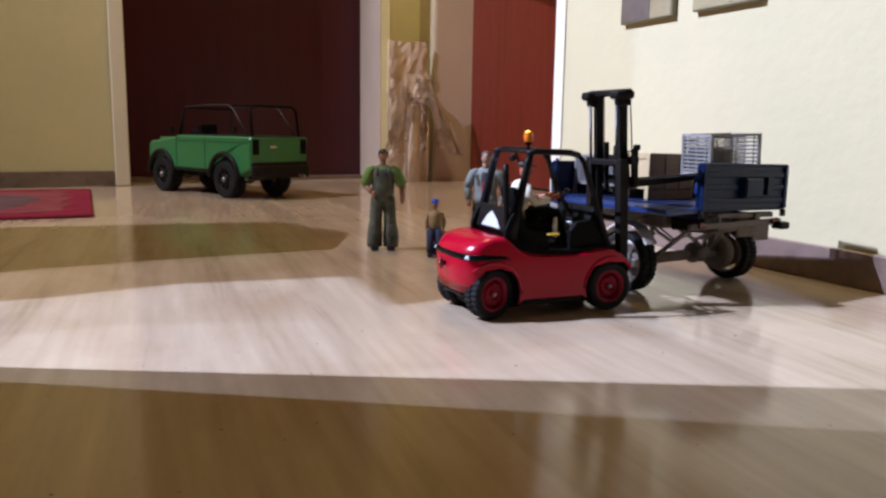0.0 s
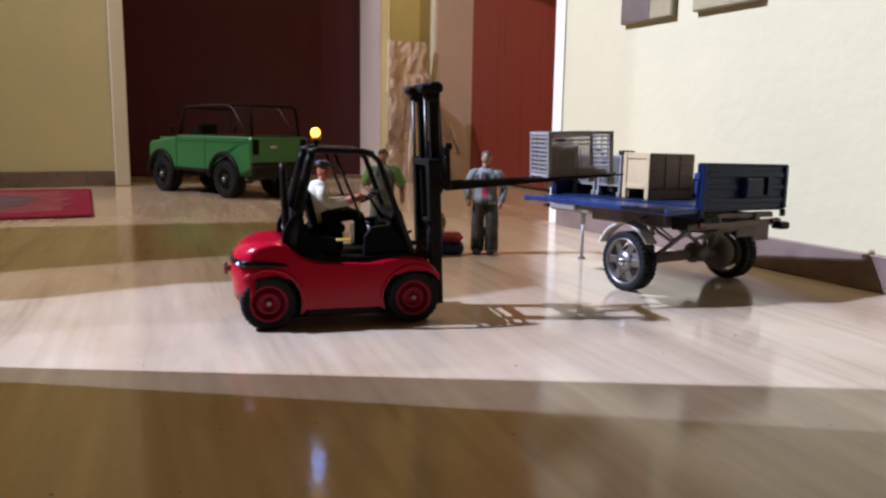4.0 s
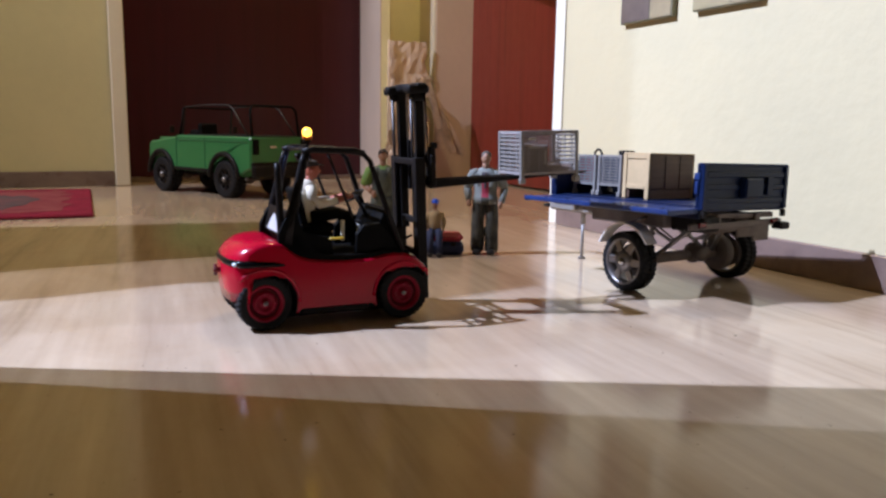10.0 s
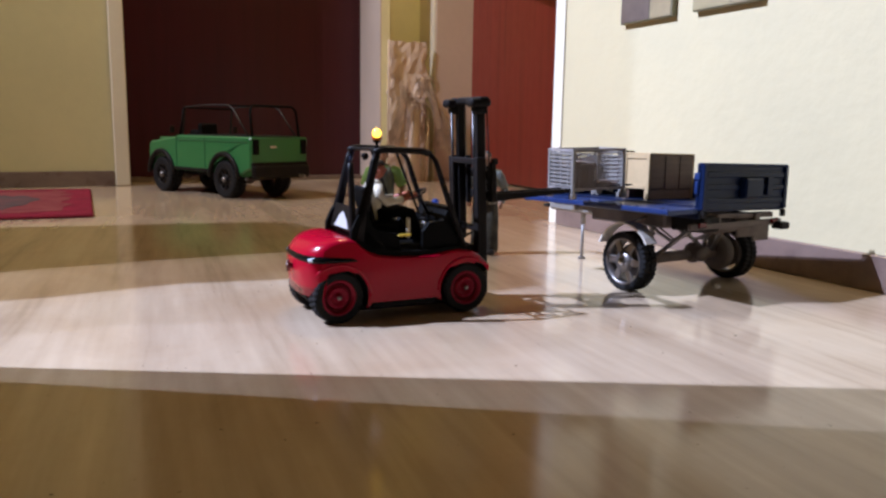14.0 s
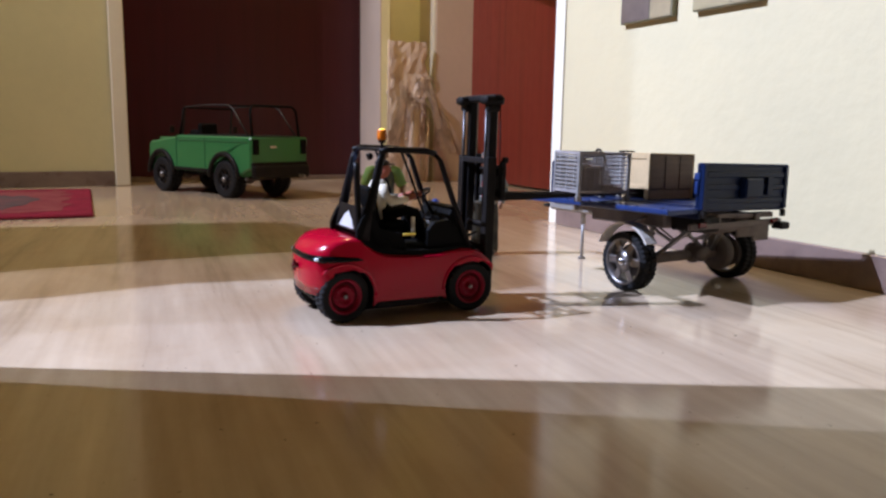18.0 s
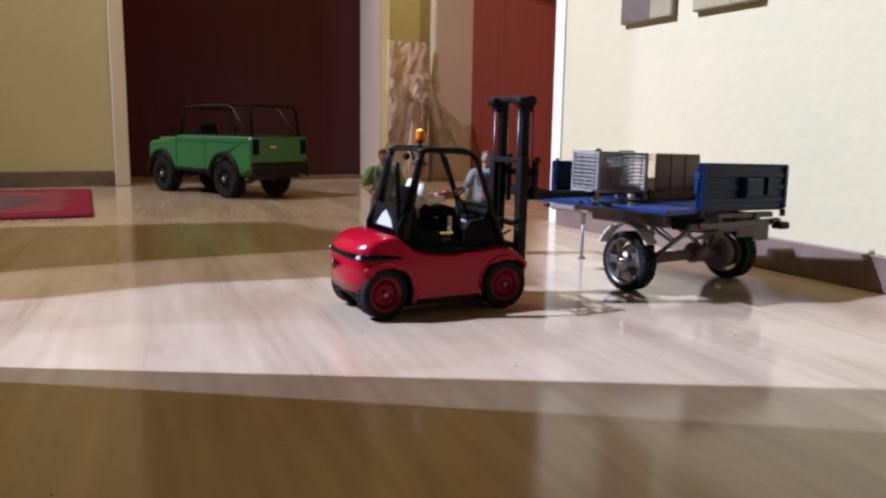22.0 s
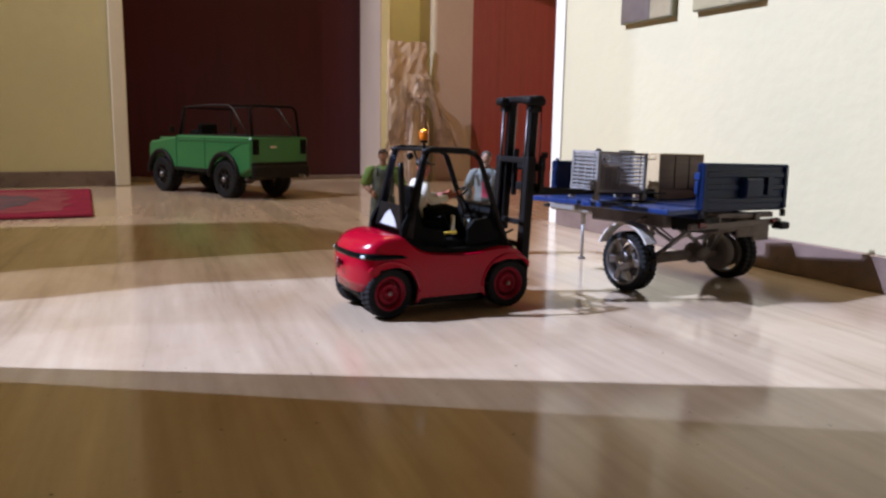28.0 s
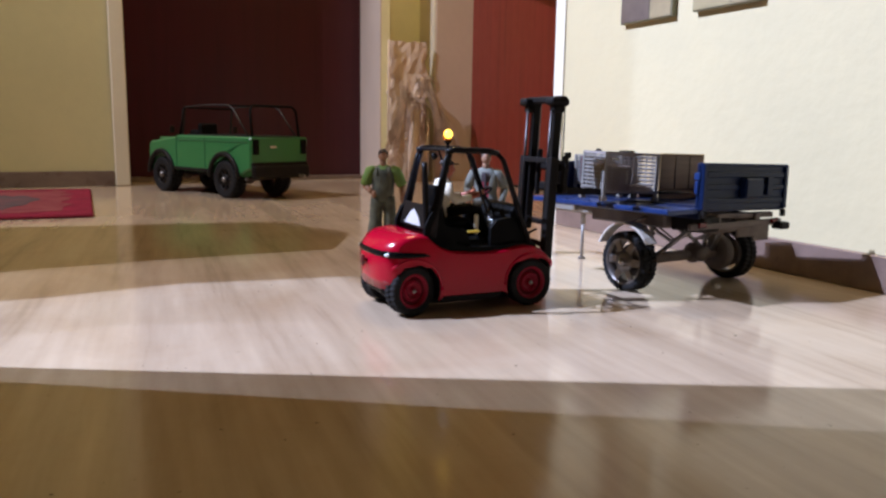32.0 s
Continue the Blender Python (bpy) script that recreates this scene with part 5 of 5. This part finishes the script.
def motif(bm):
    """A ragged blot with a low pile."""
    rim = [(0.060 + 0.008 * math.sin(3 * a + 0.4) + 0.006 * math.sin(7 * a), a) for a in (2 * math.pi * k / 40 for k in range(40))]
    low = [bm.verts.new((-0.168 + 0.90 * r * math.cos(a), 0.300 + 2.6 * r * math.sin(a), 0.0074)) for r, a in rim]
    high = [bm.verts.new((-0.168 + 0.82 * r * math.cos(a), 0.300 + 2.4 * r * math.sin(a), 0.0086)) for r, a in rim]
    bm.faces.new(high)
    for k in range(40):
        bm.faces.new((low[k], low[(k + 1) % 40], high[(k + 1) % 40], high[k]))


part("motif", build(motif), M_MATPATCH, t, "dark grey worn motif")

# ---- pictures on the side wall ----


def canvas(name, n0, n1, label, mats):
    t = thing(name, label, "picture", ROOM @ pose(0.8295, (n0 + n1) / 2, 0.354))
    w = n1 - n0
    part("canvas", boxes(((-0.0050, 0, 0.09), (0.0096, w, 0.18), 0.0008)), M_CANVAS, t, "olive canvas edge")
    part("print", boxes(((-0.0103, w * 0.20, 0.09), (0.0008, w * 0.56, 0.176))), mats[0], t)
    part("print", boxes(((-0.0103, -w * 0.29, 0.09), (0.0008, w * 0.38, 0.176))), mats[1], t)
    return t


canvas("wall_picture", 0.950, 1.074, "unframed sepia and brown canvas picture on the wall", (M_PRINT2, M_PRINT))
canvas("wall_picture", 0.779, 0.906, "unframed olive canvas picture on the wall", (M_PRINT3, M_PRINT))

# ---- dried arrangement standing in the niche ----


def dried_arrangement():
    random.seed(5)
    t = thing("dried_arrangement", "tall arrangement of dry bark, pale cane and straw in a niche", "dried plant", ROOM @ pose(0.990, 2.352, 0))

    def bark(bm):
        cols, rows = 9, 22
        grid = []
        for j in range(rows + 1):
            z = 0.460 * j / rows
            half = 0.072 - 0.012 * abs(math.sin(j * 0.9)) + 0.004 * math.sin(j * 2.3)
            grid.append([Vector((-0.004 + half * (2 * i / cols - 1), 0.055 + 0.005 * noise.noise(Vector((i * 0.7, j * 0.55, 1))), z + 0.006 * noise.noise(Vector((i * 0.9, 3, j * 0.2))))) for i in range(cols + 1)])
        f = [[bm.verts.new(v) for v in r] for r in grid]
        b = [[bm.verts.new(v + Vector((0, 0.012, 0))) for v in r] for r in grid]
        for j in range(rows):
            for i in range(cols):
                bm.faces.new((f[j][i], f[j][i + 1], f[j + 1][i + 1], f[j + 1][i]))
                bm.faces.new((b[j][i + 1], b[j][i], b[j + 1][i], b[j + 1][i + 1]))
            bm.faces.new((b[j][0], f[j][0], f[j + 1][0], b[j + 1][0]))
            bm.faces.new((f[j][cols], b[j][cols], b[j + 1][cols], f[j + 1][cols]))
    part("bark_slab", build(bark), M_BARK, t, "brown mottled bark slab")
    part("cane", build(lambda bm: tube(bm, [(0.004, 0.025, 0), (0.006, 0.026, 0.10), (0.012, 0.028, 0.22), (0.018, 0.032, 0.28), (0.022, 0.036, 0.33)], [0.021, 0.020, 0.018, 0.016, 0.009], 10)), M_STEM, t, "pale smooth cane")
    part("cane", build(lambda bm: tube(bm, [(0.052, 0.030, 0), (0.055, 0.030, 0.12), (0.060, 0.030, 0.21)], [0.008, 0.0075, 0.005], 8)), M_STEM, t, "pale thin cane")
    part("cane", build(lambda bm: tube(bm, [(-0.078, 0.045, 0), (-0.078, 0.045, 0.25), (-0.077, 0.045, 0.46)], 0.0035, 6)), M_STEM, t, "thin upright cane")

    def leaf(bm, top, foot, w, bend):
        top, foot = Vector(top), Vector(foot)
        n = 7
        left, right = [], []
        for k in range(n + 1):
            s = k / n
            p = top.lerp(foot, s) + Vector((0, -bend * math.sin(s * math.pi), 0.01 * math.sin(s * math.pi)))
            half = w * (0.25 + 0.75 * math.sin(min(1, s * 1.25) * math.pi / 2)) * (1 - 0.25 * s)
            side = Vector((1, 0.25, 0))
            left.append(bm.verts.new(p - side * half))
            right.append(bm.verts.new(p + side * half + Vector((0, -0.003, 0))))
        for k in range(n):
            bm.faces.new((left[k], right[k], right[k + 1], left[k + 1]))
        bmesh.ops.solidify(bm, geom=bm.faces[:], thickness=0.0012)
    rows = []
    for k in range(16):
        a = k / 15
        rows.append((0.045 + random.uniform(-0.01, 0.01), 0.055 + 0.105 * a + random.uniform(-0.006, 0.006), 0.335 - 0.03 * a, 0.055 + 0.12 * (1 - a) * random.uniform(0.2, 0.9)))
    for x0, x1, z0, z1 in rows:
        part("dry_leaf", build(leaf, (x0, 0.02, z0), (x1, random.uniform(-0.06, 0.0), z1 + 0.03), random.uniform(0.007, 0.012), random.uniform(0.004, 0.02)), random.choice((M_STRAW, M_STRAWDK, M_STRAWDK)), t)
    for k in range(12):
        a = k / 11
        x1 = -0.045 - 0.055 * a + random.uniform(-0.006, 0.006)
        part("dry_leaf", build(leaf, (-0.03 + random.uniform(-0.02, 0.02), 0.02, 0.33 - 0.05 * a), (x1, random.uniform(-0.05, 0.01), 0.09 + 0.06 * random.random()), random.uniform(0.006, 0.011), random.uniform(0.004, 0.02)), random.choice((M_STRAW, M_STRAW, M_STRAWDK)), t)

    def tuft(bm, c, n, spread, length):
        for _ in range(n):
            a = random.uniform(0, 2 * math.pi)
            d = Vector((math.cos(a) * spread, math.sin(a) * spread * 0.5 - 0.01, random.uniform(-1, 0.3) * length))
            c0 = Vector(c) + Vector((random.uniform(-0.02, 0.02), 0, random.uniform(-0.01, 0.01)))
            tube(bm, [c0, c0 + d * 0.5 + Vector((0, -0.006, 0.004)), c0 + d], [0.0016, 0.0012, 0.0005], 4)
    part("straw_tuft", build(tuft, (0.000, 0.02, 0.27), 70, 0.06, 0.10), M_STRAW, t, "loose straw tuft")
    part("straw_tuft", build(tuft, (0.030, 0.02, 0.34), 46, 0.03, 0.07), M_STRAWDK, t, "brown straw tuft")
    part("straw_tuft", build(tuft, (-0.070, 0.0, 0.13), 40, 0.03, 0.06), M_STRAWDK, t, "brown straw tuft")
    return t


dried_arrangement()

# ---- what moves ----
# seconds, x, y, heading of the forklift truck
DRIVE = [
    (0.0, 0.0919, 0.7768, 22.5),
    (0.5, 0.0878, 0.7765, 22.3),
    (1.0, 0.0592, 0.7671, 20.5),
    (1.5, 0.0385, 0.7601, 19.3),
    (2.0, 0.0352, 0.7598, 19.0),
    (2.5, 0.0214, 0.7579, 18.5),
    (3.0, -0.0047, 0.7466, 17.0),
    (3.5, -0.0621, 0.7270, 15.5),
    (5.5, -0.1560, 0.7119, 20.5),
    (6.0, -0.2032, 0.6945, 23.0),
    (6.5, -0.2532, 0.6697, 25.0),
    (7.0, -0.2362, 0.6758, 24.5),
    (7.5, -0.1857, 0.6888, 26.0),
    (8.0, -0.1863, 0.6922, 27.0),
    (8.5, -0.1802, 0.6954, 27.0),
    (9.0, -0.1450, 0.7111, 26.0),
    (9.5, -0.1199, 0.7241, 25.3),
    (10.0, -0.1147, 0.7268, 25.4),
    (10.5, -0.1025, 0.7340, 25.5),
    (11.0, -0.0902, 0.7381, 25.6),
    (11.5, -0.0866, 0.7430, 25.7),
    (12.0, -0.0747, 0.7459, 25.8),
    (12.5, -0.0548, 0.7543, 25.9),
    (13.0, -0.0547, 0.7548, 26.0),
    (14.0, -0.0547, 0.7547, 26.1),
    (14.5, -0.0548, 0.7546, 26.2),
    (16.5, -0.0498, 0.7588, 26.4),
    (18.0, -0.0504, 0.7595, 26.6),
    (18.5, -0.0499, 0.7586, 26.6),
    (19.0, -0.0425, 0.7625, 26.7),
    (19.5, -0.0228, 0.7713, 26.7),
    (20.0, -0.0209, 0.7708, 26.8),
    (20.5, -0.0168, 0.7731, 26.9),
    (21.0, -0.0166, 0.7748, 26.9),
    (22.0, -0.0147, 0.7729, 27.1),
    (25.0, -0.0145, 0.7738, 27.5),
    (27.5, -0.0145, 0.7738, 27.5),
    (28.0, -0.0114, 0.7776, 27.5),
    (28.5, -0.0121, 0.7774, 27.2),
    (29.0, -0.0183, 0.7725, 27.0),
    (29.5, -0.0156, 0.7796, 26.8),
    (30.0, -0.0132, 0.7785, 26.5),
    (30.5, -0.0099, 0.7785, 26.1),
    (31.0, -0.0039, 0.7811, 25.8),
    (31.5, -0.0020, 0.7822, 25.4),
    (32.0, 0.0129, 0.7878, 25.0),
]
# seconds, rise of the inner mast, rise of the carriage
LIFT = [(0.0, 0.0, 0.0), (12.5, 0.0, 0.0), (13.0, -0.0028, -0.005), (13.5, -0.0066, -0.0105), (14.0, -0.0106, -0.0155), (14.5, -0.0113, -0.0170), (15.5, -0.0125, -0.0185),
        (16.5, -0.0128, -0.0190), (17.0, -0.0113, -0.0178), (18.0, -0.0080, -0.0138), (24.0, -0.0080, -0.0138), (24.5, -0.0103, -0.0140), (25.5, -0.0118, -0.0130),
        (26.5, -0.0090, -0.0100), (27.5, -0.0072, -0.0082), (32.0, -0.0072, -0.0082)]
# seconds, degrees by which the mast leans back
LEAN = [(0.0, 3.2), (3.0, 3.2), (3.5, 2.9), (4.5, 2.2), (5.5, 1.5), (7.0, 1.6), (8.5, 2.4), (12.5, 2.5), (14.5, 2.4), (15.5, 0.8), (16.5, -1.0), (19.0, -1.2), (20.0, -0.6), (24.0, -0.8), (25.5, -2.4), (27.5, -3.0), (32.0, -2.8)]
# seconds, rise of the crate, its lean, its slip along the forks towards the mast, its turn
LOAD = [(0.0, 0.0010, -1.8, 0.0, 0.0), (3.5, 0.0010, -1.8, 0.0, 0.0), (5.5, 0.001, -1.6, 0.0, 0.0), (12.5, 0.001, -2.2, 0.0, 0.0), (13.0, -0.005, -2.0, 0.0, 0.0), (13.5, -0.0105, -1.8, 0.0, 0.0), (14.0, -0.017, -1.2, 0.0, 0.0), (14.5, -0.0207, -0.4, 0.001, 0.0), (15.5, -0.0235, 0.6, 0.0054, 0.0), (16.5, -0.0242, 1.2, 0.0068, 0.0),
        (17.0, -0.0232, 1.2, 0.0058, 0.0), (18.0, -0.0197, 1.2, 0.0038, 0.0), (19.5, -0.0197, 1.2, 0.0008, 0.0), (21.0, -0.0197, 1.2, -0.0082, 0.0), (24.0, -0.0197, 1.2, -0.0142, 0.0), (25.5, -0.0222, 1.6, -0.0152, 0.0), (27.5, -0.0192, 2.0, -0.0142, 0.0), (29.0, -0.0192, 2.0, -0.0112, 0.0), (30.5, -0.0192, 2.0, -0.0152, -1.0), (32.0, -0.0192, 2.0, -0.0352, -5.0)]
# seconds, push of the wooden crate across the bed
PUSH = [(0.0, 0.0), (19.4, 0.0), (20.2, 0.004), (21.0, 0.010), (25.0, 0.010), (27.5, 0.017), (32.0, 0.018)]
STEER = [(0.0, 16.0), (2.5, 16.0), (3.5, 6.0), (5.5, -12.0), (6.5, -4.0), (7.5, 10.0), (10.0, 2.0), (19.0, 6.0), (28.4, 6.0), (29.4, 24.0), (30.6, 24.0), (31.5, 14.0), (32.0, 12.0)]
# seconds at which the beacon shows its bright side
FLASHES = (1, 4, 8, 10, 11, 13, 14, 16, 17, 20, 23, 26, 29, 30, 32)
# seconds, turn of the reversing lamp's bulb into its housing, in place of switching off
SWIVEL = [(0.0, 170), (0.1, 120), (0.2, 50), (0.3, 0), (3.5, 0), (4.6, 60), (5.3, 120), (5.9, 170), (32.0, 170)]
CRATE_X, CRATE_Y, CRATE_Z = 0.2085, 0.0085, 0.1222


def between(rows, t, k):
    for a, b in zip(rows, rows[1:]):
        if a[0] <= t <= b[0]:
            s = (t - a[0]) / (b[0] - a[0])
            return a[k] + (b[k] - a[k]) * s
    return rows[-1][k]


def motions():
    times = [r[0] for r in DRIVE]
    way = [(t, pose(x, y, 0, 0, 0, h)) for t, x, y, h in DRIVE]
    walk(forklift, way)
    walk(DRIVER, way)
    steps = sorted({r[0] for r in LIFT} | {r[0] for r in LEAN})
    walk(OUTER_MAST, [(t, mast_lean(a)) for t, a in LEAN])
    walk(INNER_MAST, [(t, mast_lean(between(LEAN, t, 1)) @ pose(0, 0, between(LIFT, t, 1))) for t in steps])
    walk(CARRIAGE, [(t, mast_lean(between(LEAN, t, 1)) @ pose(0, 0, between(LIFT, t, 2))) for t in steps])
    crate_times = sorted(set(times) | {r[0] for r in LOAD})
    walk(CRATE, [(t, pose(between(DRIVE, t, 1), between(DRIVE, t, 2), 0, 0, 0, between(DRIVE, t, 3))
                  @ pose(CRATE_X + between(LOAD, t, 3), CRATE_Y, CRATE_Z + between(LOAD, t, 1), 0, between(LOAD, t, 2), between(LOAD, t, 4))) for t in crate_times])
    # the beacon turns: half a turn between a flash and a dark second, a whole one otherwise
    angle, turn = -110.0 + (0 if 0 in FLASHES else 180), []
    for i in range(int(SECONDS) + 1):
        step = 180 if (i in FLASHES) != (i + 1 in FLASHES) else 360
        turn += [(i + k * 0.2, pose(-0.020, -0.020, 0.1742, 0, 0, angle + step * k / 5)) for k in range(5 if i < SECONDS else 1)]
        angle += step
    walk(BEACON[0], turn)
    walk(BEACON[1], [(t, LAMP_AT @ pose(0, 0, 0, 0, 0, a - 111)) for t, a in SWIVEL])
    start = WOOD.matrix_basis.copy()
    walk(WOOD, [(t, start @ pose(d, 0, 0)) for t, d in PUSH])
    # wheels roll by the way driven
    fine = [i * 0.1 for i in range(int(SECONDS * 10) + 1)]
    roll, rolls, last = 0.0, [], None
    for t in fine:
        p, h = Vector((between(DRIVE, t, 1), between(DRIVE, t, 2))), radians(between(DRIVE, t, 3))
        if last is not None:
            roll += (p - last).dot(Vector((math.cos(h), math.sin(h)))) / R_WHEEL
        last = p
        rolls.append((t, roll))
    for w in FORK_WHEELS:
        x, y, z = w.matrix_basis.translation
        steer = x < 0
        walk(w, [(t, pose(x, y, z, 0, 0, between(STEER, t, 1) if steer else 0) @ pose(0, 0, 0, 0, math.degrees(a), 0)) for t, a in rolls])


motions()
